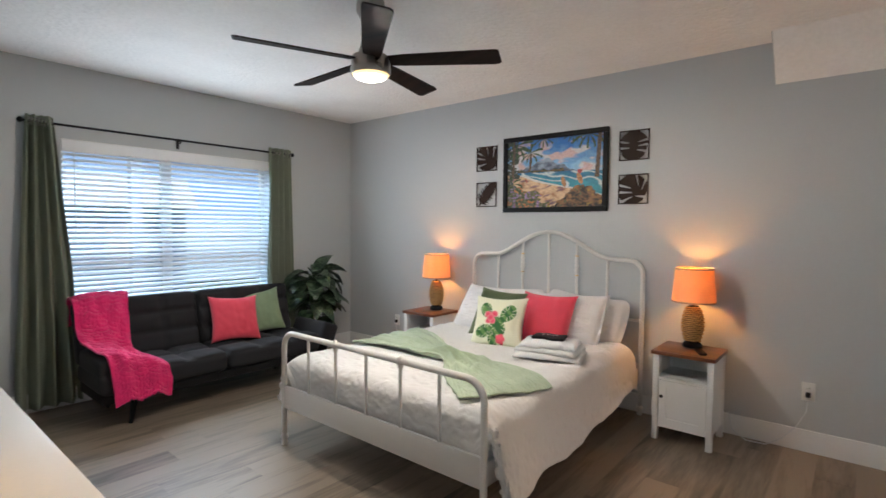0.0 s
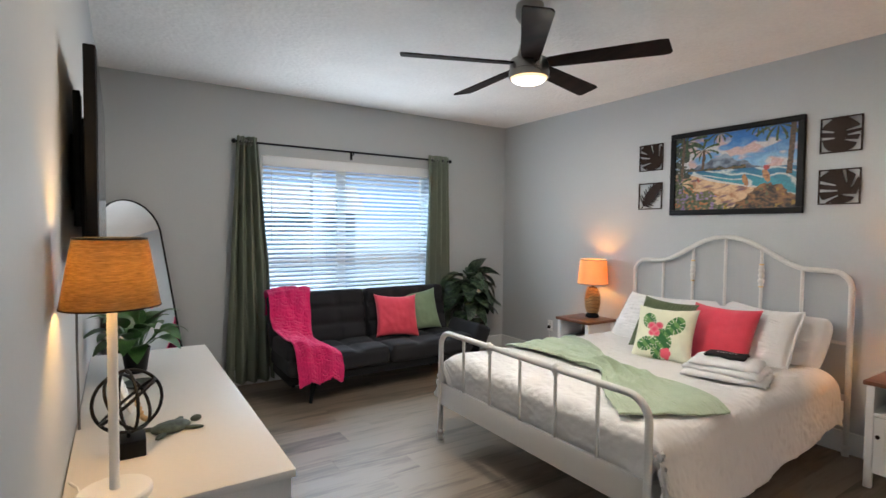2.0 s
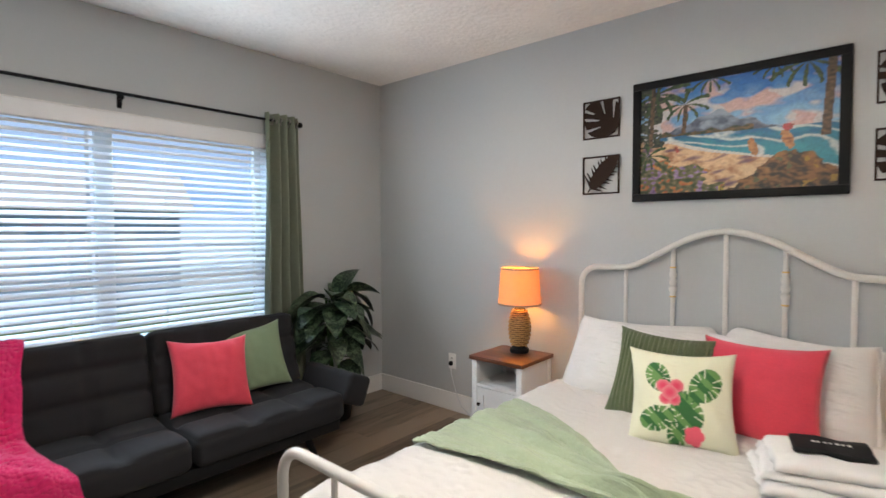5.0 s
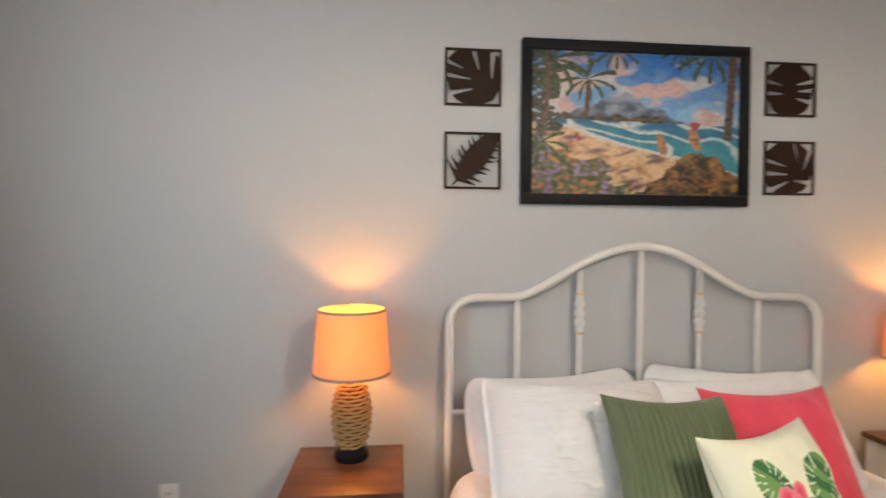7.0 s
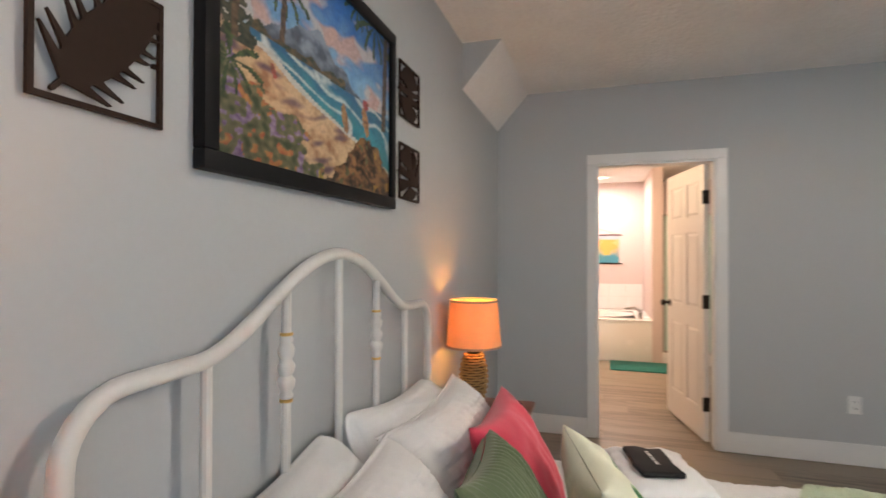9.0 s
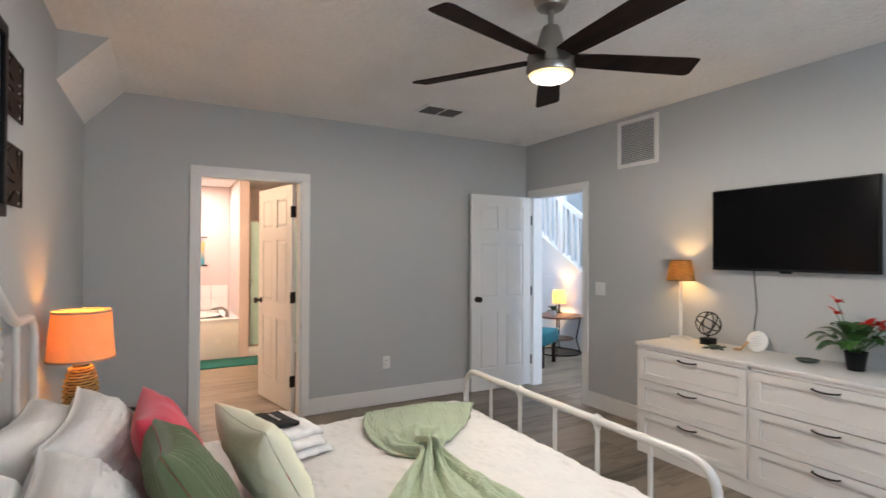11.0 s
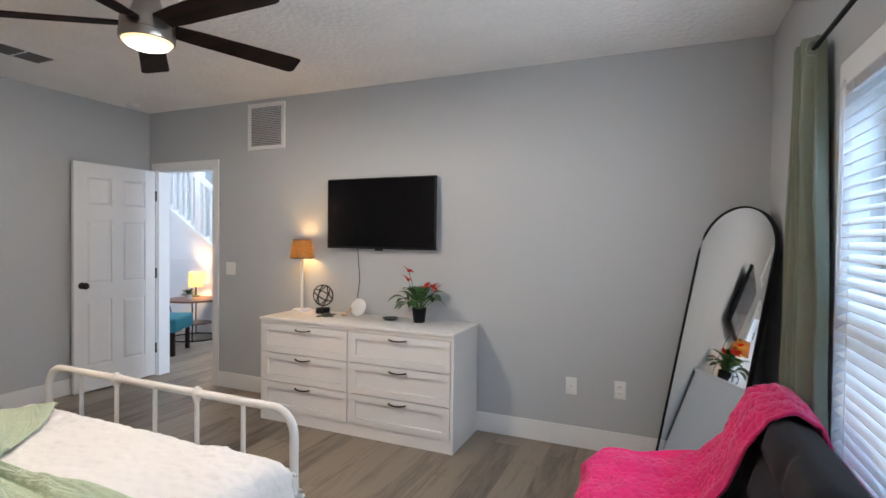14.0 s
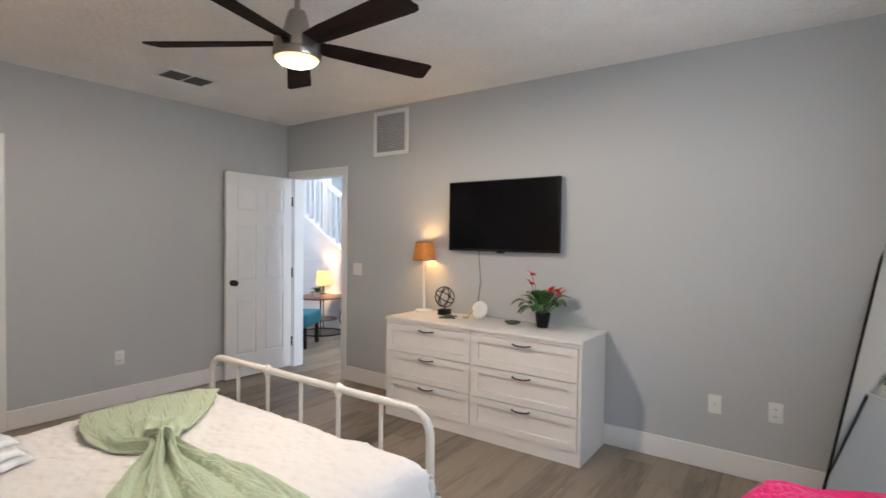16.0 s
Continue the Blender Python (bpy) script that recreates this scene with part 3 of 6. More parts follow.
part("headboard_panel", boxed(BX0 + 0.012, BX1 - 0.012, BYH - 0.009, BYH + 0.009, 0.240, 0.385, bevel=0.004), ENAMEL, bed)
for x in (BX0 + 0.02, BX1 - 0.02):
    part("side_rail", boxed(x - 0.012, x + 0.012, BYF + 0.018, BYH - 0.018, 0.235, 0.35, bevel=0.004), ENAMEL, bed)
for x in (BX0, BX1):
    for y in (BYF, BYH):
        part("foot_ornament", lathe(bmesh.new(), [(0.019, 0.0), (0.020, 0.02), (0.016, 0.035), (0.024, 0.045), (0.024, 0.058), (0.0185, 0.07)], (x, y, 0), 16), ENAMEL, bed, smooth=60)
for x in (BXC - 0.4, BXC, BXC + 0.4):
    part("slat_beam", boxed(x - 0.03, x + 0.03, BYF + 0.02, BYH - 0.02, 0.225, 0.245), ENAMEL, bed)

solid("mattress", boxed(BX0 + 0.045, BX1 - 0.045, BYF + 0.085, BYH - 0.04, 0.246, 0.510, bevel=0.05, seg=4), LINEN, "white mattress on the bed frame", "mattress", (BXC, 2.94, 0.246))


def duvet_point(u, v):
    """Across the bed (u) and from foot to head (v): flat on top, hanging at the sides, tucked down inside the footboard."""
    hang, rf_ = 0.20, 0.075
    p = v * (hang + 1.90) - hang
    k = max(p, 0) / 1.90
    half = 0.70 + 0.03 * (1 - k)
    drop_e = 0.37 - 0.10 * k + 0.02 * nz(k * 7, 3.1)
    drop_w = 0.27 - 0.04 * k + 0.02 * nz(k * 6, 8.4)
    total = 2 * half + drop_e + drop_w + 0.16
    s = -half - drop_w - 0.08 + total * u
    r = 0.11
    side = 1 if s > 0 else -1
    d = abs(s) - (half - r * 0.2)
    # the turn over the foot edge
    arc_len = rf_ * math.pi / 2
    if p < 0:
        y, fall = 1.950, rf_ - p
    elif p < arc_len:
        y, fall = 1.950 + rf_ * (1 - math.cos(p / rf_)), rf_ * (1 - math.sin(p / rf_))
    else:
        y, fall = 1.950 + rf_ + p - arc_len, 0.0
    pucker = 0.0055 * nz(s * 22, p * 34, 3) + 0.0032 * nz(s * 40, p * 70, 5)
    ztop = 0.566 + 0.014 * nz(s * 3, p * 3, 1) + 0.008 * nz(s * 9, p * 9, 2) + pucker
    if p < arc_len:
        y -= (0.010 * nz(s * 8, p * 8, 12) + pucker) * (1 - max(p, 0) / arc_len) - 0.004
    if d <= 0:
        x, z = s, ztop
    else:
        a = min(d / r, math.pi / 2)
        x = side * (half - r * 0.2 + r * math.sin(a))
        z = ztop - r * (1 - math.cos(a))
        rest = max(0, d - r * math.pi / 2)
        z -= rest * 0.97
        wave = 0.022 * math.sin(p * 9 + 1.3 * side) + 0.02 * nz(p * 6, side * 4.0, rest * 3)
        x += side * 1.3 * pucker * min(1, rest / 0.08)
        x += side * (rest * (0.15 + 0.12 * (1 - k)) + 0.7 * wave * min(1, rest / 0.2))
        fall *= max(0.0, 1 - d / 0.12)
        if p < 0:
            y += 0.10 * p * min(1, d / 0.12)
    e = max(0.0, k - 0.95) / 0.05
    return Vector((BXC + x, y, max(z - fall - 0.03 * e * e, 0.14)))


solid("duvet", sheet(duvet_point, 230, 220, 0.018), DUVET, "white crinkled duvet spread over the bed", "duvet", (BXC, 2.9, 0.3), smooth=180)


def pillow(name, mat, label, w, h, t, m, group="", colour=None, n=40, flange=0.0, wrinkle=0.012, ribs=0, crinkle=0.1, sag=0.02, soft_corner=0.0, quilt=0.0):
    """A stuffed cushion: pointed corners, full middle; lies in its local xy plane, front is +z."""
    def half(side):
        def f(u, v):
            a, b = 2 * u - 1, 2 * v - 1
            bow = 0.11 - soft_corner
            corner = 1 - soft_corner * a ** 4 * b ** 4
            pull = corner * (1 - bow * (1 - a * a) * abs(b) ** 4)
            pull2 = corner * (1 - bow * (1 - b * b) * abs(a) ** 4)
            x, y = a * w / 2 * pull2, b * h / 2 * pull
            ea, eb = min(1, abs(a) * (1 + flange)), min(1, abs(b) * (1 + flange))
            k = max(0.0, 1 - ea ** 2.4) * max(0.0, 1 - eb ** 2.4)
            z = t / 2 * k ** 0.48
            z += wrinkle * min(1, k * 2) * (nz(a * 2.2, b * 2.2, 3 + side + w * 9) + 0.5 * nz(a * 5, b * 4, 7 + side + h * 5) + crinkle * nz(a * 5, b * 26, 2 + side))
            y -= sag * h * (1 - a * a) * max(0, b) ** 2
            if ribs:
                z += 0.0050 * math.sin(ribs * a * math.pi) * min(1, k * 4)
            if quilt:
                z += quilt * (abs(math.sin(a * 26)) * abs(math.sin(b * 20 + 0.4 * nz(a * 4, b * 4, 9))) - 0.4) * min(1, k * 1.3)
            return Vector((x, y, side * max(z, 0.002 if k < 1e-4 else 0.004)))
        return f
    bm = sheet(half(1), n, n)
    bm2 = sheet(lambda u, v: half(-1)(1 - u, v), n, n)
    me = bpy.data.meshes.new("tmp")
    bm2.to_mesh(me)
    bm2.free()
    bm.from_mesh(me)
    bpy.data.meshes.remove(me)
    rim = [v for v in bm.verts if v.is_boundary]
    bmesh.ops.remove_doubles(bm, verts=rim, dist=0.0045)
    if colour:
        lay = bm.loops.layers.float_color.new("print")
        for f in bm.faces:
            for lp in f.loops:
                c = lp.vert.co
                lp[lay] = (*colour(c.x / w * 2, c.y / h * 2, c.z), 1)
    ob = new(name, mesh_of(name, bm, mat, 180))
    ob.matrix_basis = m
    return tagged(ob, label, "pillow" if "bed pillow" in label else "cushion", group)


def leaning(x, y, z, lean, turn=0, roll=0):
    """A pose for a cushion that stands on its edge and leans back (towards +y) by that many degrees."""
    return Matrix.Translation((x, y, z)) @ Matrix.Rotation(radians(turn), 4, "Z") @ Matrix.Rotation(radians(90 - lean), 4, "X") @ Matrix.Rotation(radians(roll), 4, "Z")


pillow("bed_pillow", LINEN, "white cotton bed pillow against the headboard", 0.70, 0.47, 0.27, leaning(-2.99, 3.84, 0.690, 34, 0, 3), "white bed pillows", flange=0.05, wrinkle=0.026, n=80, sag=0.13, soft_corner=0.14)
pillow("bed_pillow", LINEN, "white cotton bed pillow against the headboard", 0.70, 0.47, 0.27, leaning(-2.28, 3.84, 0.695, 30, 0, -4), "white bed pillows", flange=0.05, wrinkle=0.026, n=80, sag=0.13, soft_corner=0.14)
pillow("bed_pillow", LINEN, "white crinkled bed pillow in front of another", 0.71, 0.48, 0.25, leaning(-2.97, 3.645, 0.705, 38, 3, -2), "white bed pillows", flange=0.06, wrinkle=0.022, n=110, crinkle=0.22, sag=0.07, soft_corner=0.06, quilt=0.005)
pillow("bed_pillow", LINEN, "white crinkled bed pillow in front of another", 0.69, 0.48, 0.25, leaning(-2.35, 3.66, 0.705, 36, -4, 3), "white bed pillows", flange=0.06, wrinkle=0.022, n=110, crinkle=0.22, sag=0.07, soft_corner=0.06, quilt=0.005)
pillow("throw_pillow", OLIVE, "olive green ribbed corduroy cushion on the bed", 0.43, 0.42, 0.17, leaning(-2.765, 3.41, 0.722, 30, 6, -3), "cushions on the bed", n=170, ribs=21)
pillow("throw_pillow", CORAL, "coral red cushion on the bed", 0.45, 0.43, 0.17, leaning(-2.40, 3.46, 0.718, 28, 0, 0), "cushions on the bed")


def in_ellipse(x, y, cx, cy, rx, ry, a=0):
    ca, sa = math.cos(radians(a)), math.sin(radians(a))
    dx, dy = x - cx, y - cy
    return ((dx * ca + dy * sa) / rx) ** 2 + ((-dx * sa + dy * ca) / ry) ** 2


def frond(x, y, cx, cy, r, a, cuts=5):
    """Inside a split leaf: an oval with slits from its rim."""
    d = in_ellipse(x, y, cx, cy, r, r * 0.72, a)
    if d > 1:
        return False
    q = math.atan2(y - cy, x - cx) - radians(a)
    return not (d > 0.22 and abs(math.sin(q * cuts)) < 0.26 and abs(math.cos(q)) < 0.95)


def floral(x, y, z):
    y += 0.2
    cream, g1, g2 = (0.80, 0.80, 0.62), (0.035, 0.15, 0.045), (0.14, 0.30, 0.09)
    if z < 0:
        return cream
    for cx, cy, r, a in ((-0.20, 0.02, 0.14, 0), (-0.08, 0.16, 0.13, 0), (-0.32, 0.14, 0.13, 0), (-0.28, -0.10, 0.11, 0), (-0.12, -0.10, 0.12, 0)):
        d = in_ellipse(x, y, cx, cy + 0.20, r, r)
        if d < 1:
            return (0.80, 0.06 + 0.22 * d, 0.14 + 0.16 * d)
    for k in range(5):
        cx, cy = 0.22 + 0.09 * math.cos(k * 1.257), -0.52 + 0.09 * math.sin(k * 1.257)
        if in_ellipse(x, y, cx, cy, 0.09, 0.09) < 1:
            return (0.85, 0.12, 0.18)
    for i, (cx, cy, r, a) in enumerate(((-0.42, 0.52, 0.30, 110), (0.42, 0.42, 0.36, 60), (-0.42, -0.28, 0.32, 200), (0.10, -0.10, 0.36, -60), (0.06, 0.10, 0.26, 10), (-0.05, -0.50, 0.26, -110))):
        if frond(x, y, cx, cy, r, a, 6):
            return g1 if (i + int(6 * (x + y))) % 2 else g2
    return cream


pillow("throw_pillow", PRINTCLOTH, "cream cushion printed with pink hibiscus and green palm leaves", 0.395, 0.395, 0.17, leaning(-2.62, 3.19, 0.710, 28, 15, 1), "cushions on the bed", floral, n=110)


def along_edge(pts, t):
    """A smooth run through (t, x, y) knots."""
    for i in range(len(pts) - 1):
        if t <= pts[i + 1][0] or i == len(pts) - 2:
            p0, p1, p2, p3 = pts[max(i - 1, 0)], pts[i], pts[i + 1], pts[min(i + 2, len(pts) - 1)]
            k = (t - p1[0]) / (p2[0] - p1[0])
            return Vector([0.5 * (2 * p1[c] + (p2[c] - p0[c]) * k + (2 * p0[c] - 5 * p1[c] + 4 * p2[c] - p3[c]) * k * k + (3 * p1[c] - p0[c] - 3 * p2[c] + p3[c]) * k ** 3) for c in (1, 2)])


FOOT_EDGE = [(-1, -3.37, 2.44), (-0.6, -3.06, 2.45), (-0.25, -2.78, 2.475), (0, -2.60, 2.485), (0.2, -2.49, 2.41), (0.6, -2.27, 2.16), (1, -2.05, 1.99)]
HEAD_EDGE = [(-1, -3.30, 3.08), (-0.6, -3.02, 2.97), (-0.25, -2.74, 2.76), (0, -2.57, 2.585), (0.2, -2.42, 2.66), (0.6, -2.12, 2.65), (1, -1.84, 2.53)]


def blanket(u, v):
    """A throw spread across the bed, gathered in the middle like a bow. u: west to east, v: foot to head side."""
    t = (u - 0.5) * 2
    b = 2 * v - 1
    lo, hi = along_edge(FOOT_EDGE, t), along_edge(HEAD_EDGE, t)
    c = lo.lerp(hi, v)
    end = max(0.0, abs(t) - 0.5) / 0.5
    c.x += 0.045 * (1 if t > 0 else -0.3) * end * (1 - b * b)
    c.y += 0.010 * nz(u * 5, v * 5, 4)
    near = math.exp(-(t / 0.16) ** 2)
    reach = math.exp(-(t / (0.85 if t < 0 else 0.42)) ** 2)
    fold = math.sin(b * 11 + 1.2 * t + 1.2 * nz(u * 4, v * 2, 6)) + 0.45 * math.sin(b * 23 + 2 * t + 1)
    # curved tucks that follow the outline where the throw opens out
    tuck = 0.014 * math.exp(-((t - 0.48 + 0.30 * b * b) / 0.05) ** 2) + 0.010 * math.exp(-((t + 0.55 - 0.2 * b * b) / 0.05) ** 2)
    knit = math.sin(62 * (u * 1.25 + 0.35 * abs(math.sin(v * 22)))) * math.sin(v * 88)
    z = 0.592 + 0.040 * near * (1 - b * b) + 0.032 * reach * fold * (1 - 0.3 * abs(b)) + tuck + 0.007 * nz(u * 7, v * 7, 9) + 0.0034 * knit * (1 - near)
    over = abs(c.x - BXC) - 0.66
    if over > 0:
        z -= over * over * 2.2
    return Vector((c.x, c.y, max(z, 0.580 - (2.2 * over * over if over > 0 else 0))))


solid("throw_blanket", sheet(blanket, 190, 150, 0.010), SAGE, "sage green knitted throw tied like a bow across the bed", "blanket", (-2.6, 2.5, 0.57), smooth=180)

# folded towels with a black pouch on top
for i, (w, d, z, tw) in enumerate(((0.43, 0.31, 0.578, 3), (0.40, 0.285, 0.612, -3), (0.35, 0.26, 0.644, 2))):
    def top(u, v, i=i, w=w, d=d):
        a, b = 2 * u - 1, 2 * v - 1
        e = max(0.0, 1 - abs(a) ** 6) * max(0.0, 1 - abs(b) ** 6)
        z_ = 0.036 * e ** 0.30 + 0.010 * nz(a * 3, b * 3, i * 4.0) * e
        return Vector((a * w / 2 + 0.012 * nz(b * 4, i * 3.0, 5), b * d / 2 + 0.012 * nz(a * 4, i * 2.0, 7), max(z_, 0.001)))
    bm = sheet(top, 44, 34, 0.004)
    ob = new("folded_towel", mesh_of("folded_towel", bm, TERRY, 180))
    tagged(ob, "folded white terry towel in a stack on the bed", "towel", "stack of towels")
    ob.matrix_basis = pose(-2.135, 3.06, z, 0, 0, 14 + tw)
bm = bmesh.new()
box(bm, -0.105, 0.105, -0.065, 0.065, 0, 0.018, 0.0085, 4)
bmesh.ops.subdivide_edges(bm, edges=bm.edges, cuts=2, use_grid_fill=True)
for v in bm.verts:
    v.co.z += 0.010 * nz(v.co.x * 16, v.co.y * 16, 2) + 0.006
    v.co.x += 0.015 * nz(v.co.y * 12, 3.0)
    v.co.y += 0.015 * nz(v.co.x * 12, 8.0)
pouch = thing("pouch", (-2.145, 3.07, 0.676), "small black fabric pouch with white lettering on the towels", "pouch")
bm.transform(pose(-2.145, 3.07, 0.676, 0, 0, 15))
part("bag", bm, MATTBLACK, pouch, smooth=180)
bm = bmesh.new()
for i, wd in enumerate((0.010, 0.006, 0.008, 0.006, 0.010, 0.007, 0.009)):
    x = -0.05 + i * 0.0155
    box(bm, x, x + wd, -0.005, 0.005, 0.0275, 0.0292)
bm.transform(pose(-2.145, 3.07, 0.676, 0, 0, 15))
part("lettering", bm, PLASTIC, pouch, "white lettering bars", smooth=None)


# ---- nightstands and lamps ----
def nightstand():
    ns = thing("nightstand", (-1.463, 3.74, 0), "white nightstand with walnut top, open shelf and one door", "nightstand", "pair of nightstands")
    x0, x1, y0, y1 = -1.645, -1.281, 3.57, 3.92
    part("top", boxed(x0 - 0.012, x1 + 0.012, y0 - 0.015, y1 + 0.01, 0.572, 0.596, bevel=0.003), WALNUT, ns, "walnut-stained top")
    for x in (x0, x1 - 0.036):
        for y in (y0, y1 - 0.036):
            part("leg", boxed(x, x + 0.036, y, y + 0.036, 0, 0.572, bevel=0.003), WHITE, ns)
    for x in (x0 + 0.006, x1 - 0.022):
        part("side_panel", boxed(x, x + 0.016, y0 + 0.036, y1 - 0.036, 0.09, 0.572), WHITE, ns, smooth=None)
    part("back_panel", boxed(x0 + 0.036, x1 - 0.036, y1 - 0.02, y1 - 0.008, 0.09, 0.572), WHITE, ns, smooth=None)
    part("shelf", boxed(x0 + 0.022, x1 - 0.022, y0 + 0.006, y1 - 0.02, 0.405, 0.421), WHITE, ns, smooth=None)
    part("bottom_panel", boxed(x0 + 0.022, x1 - 0.022, y0 + 0.006, y1 - 0.02, 0.09, 0.106), WHITE, ns, smooth=None)
    dx0, dx1 = x0 + 0.039, x1 - 0.039
    bm = boxed(dx0, dx1, y0 + 0.012, y0 + 0.02, 0.10, 0.40)
    for q in ((dx0, dx0 + 0.045, 0.10, 0.40), (dx1 - 0.045, dx1, 0.10, 0.40), (dx0 + 0.045, dx1 - 0.045, 0.10, 0.15), (dx0 + 0.045, dx1 - 0.045, 0.355, 0.40)):
        box(bm, q[0], q[1], y0 + 0.004, y0 + 0.012, q[2], q[3])
    dr = part("door", bm, WHITE, ns, smooth=None)
    bm = lathe(bmesh.new(), [(0.004, 0), (0.004, 0.012), (0.010, 0.016), (0.011, 0.022), (0.007, 0.027)], seg=14)
    bm.transform(Matrix.Translation((dx0 + 0.022, y0 + 0.004, 0.30)) @ Matrix.Rotation(radians(90), 4, "X"))
    part("knob", bm, BRONZE, dr, "small dark knob")
    return ns


ns = nightstand()
copy_thing(ns, Matrix.Translation((-3.777, 3.74, 0)))


def wicker_lamp():
    cx, cy = -1.47, 3.835
    lp = thing("table_lamp", (cx, cy, 0.596), "lit woven seagrass table lamp with an orange shade on nightstand", "table lamp", "pair of bedside lamps")
    part("base", lathe(bmesh.new(), [(0.058, 0.596), (0.062, 0.604), (0.060, 0.620), (0.048, 0.630), (0.040, 0.640)], (cx, cy, 0), 28), BLACK, lp, "black round base")
    def body(h):
        k = h / 0.235
        return 0.040 + 0.030 * math.sin(math.pi * min(1, max(0, 0.08 + 0.88 * k))) ** 0.9
    part("core", lathe(bmesh.new(), [(body(0.235 * i / 12) - 0.008, 0.636 + 0.235 * i / 12) for i in range(13)], (cx, cy, 0), 20), WOVENDARK, lp, smooth=180)
    bm = bmesh.new()
    turns, n = 18, 26
    pts = []
    for i in range(turns * n):
        q = 2 * math.pi * i / n
        h = 0.235 * i / (turns * n)
        r = body(h) - 0.003 + 0.005 * math.sin(6.5 * q)
        pts.append((cx + r * math.cos(q), cy + r * math.sin(q), 0.638 + h + 0.002 * math.sin(13 * q)))
    tube(bm, pts, 0.0050, 5)
    part("woven_body", bm, WICKER, lp, "woven seagrass body", smooth=180)
    part("neck", lathe(bmesh.new(), [(0.034, 0.872), (0.034, 0.880), (0.010, 0.884), (0.010, 0.985)], (cx, cy, 0), 16), BLACK, lp)
    part("bulb", lathe(bmesh.new(), [(0.012, 0.985), (0.014, 0.992), (0.008, 0.998)], (cx, cy, 0), 14), PLASTIC, lp)
    part("shade", lathe(bmesh.new(), [(0.138, 0.906), (0.119, 1.136), (0.1175, 1.136), (0.1365, 0.906), (0.138, 0.906)], (cx, cy, 0), 48, False), SHADE, lp, "orange glowing drum shade", smooth=60)
    for r, z in ((0.1385, 0.909), (0.1195, 1.133)):
        part("trim", lathe(bmesh.new(), [(r - 0.002, z - 0.005), (r + 0.001, z - 0.005), (r + 0.001, z + 0.005), (r - 0.002, z + 0.005), (r - 0.002, z - 0.005)], (cx, cy, 0), 48, False), TRIM, lp)
    return lp


wl = wicker_lamp()
copy_thing(wl, Matrix.Translation((-3.77, 3.825, 0.596)))
bm = boxed(-1.40, -1.355, 3.61, 3.74, 0.5965, 0.612, bevel=0.005)
bm.transform(Matrix.Translation((-1.38, 3.67, 0)) @ Matrix.Rotation(radians(25), 4, "Z") @ Matrix.Translation((1.38, -3.67, 0)))
solid("remote_control", bm, MATTBLACK, "small black remote control on the walnut nightstand top", "remote", (-1.38, 3.67, 0.5965))


# ---- wall art ----
art = thing("framed_painting", (-2.631, N, 1.868), "black-framed painting of a tropical beach with palms", "painting")
AX0, AX1, AZ0, AZ1 = -3.115, -2.148, 1.536, 2.198
FW = 0.042
for q in ((AX0, AX1, AZ0, AZ0 + FW), (AX0, AX1, AZ1 - FW, AZ1), (AX0, AX0 + FW, AZ0 + FW, AZ1 - FW), (AX1 - FW, AX1, AZ0 + FW, AZ1 - FW)):
    part("frame_bar", boxed(q[0], q[1], N - 0.034, N - 0.002, q[2], q[3], bevel=0.004), BLACK, art)


def mix3(a, b, t):
    t = min(1, max(0, t))
    return tuple(p + (q - p) * t for p, q in zip(a, b))


def palm_at(x, y, cx, cy, size, seed):
    """Strength of a palm crown's fronds at a point."""
    dx, dy = (x - cx) / size, (y - cy) / size
    d = math.hypot(dx, dy)
    if d > 1 or d < 1e-4:
        return 0
    q = math.atan2(dy + 0.5 * d * d, dx)
    return 1 if math.sin(q * 9 + seed) > -0.1 + 0.9 * d + 0.4 * nz(dx * 9, dy * 9, seed) else 0


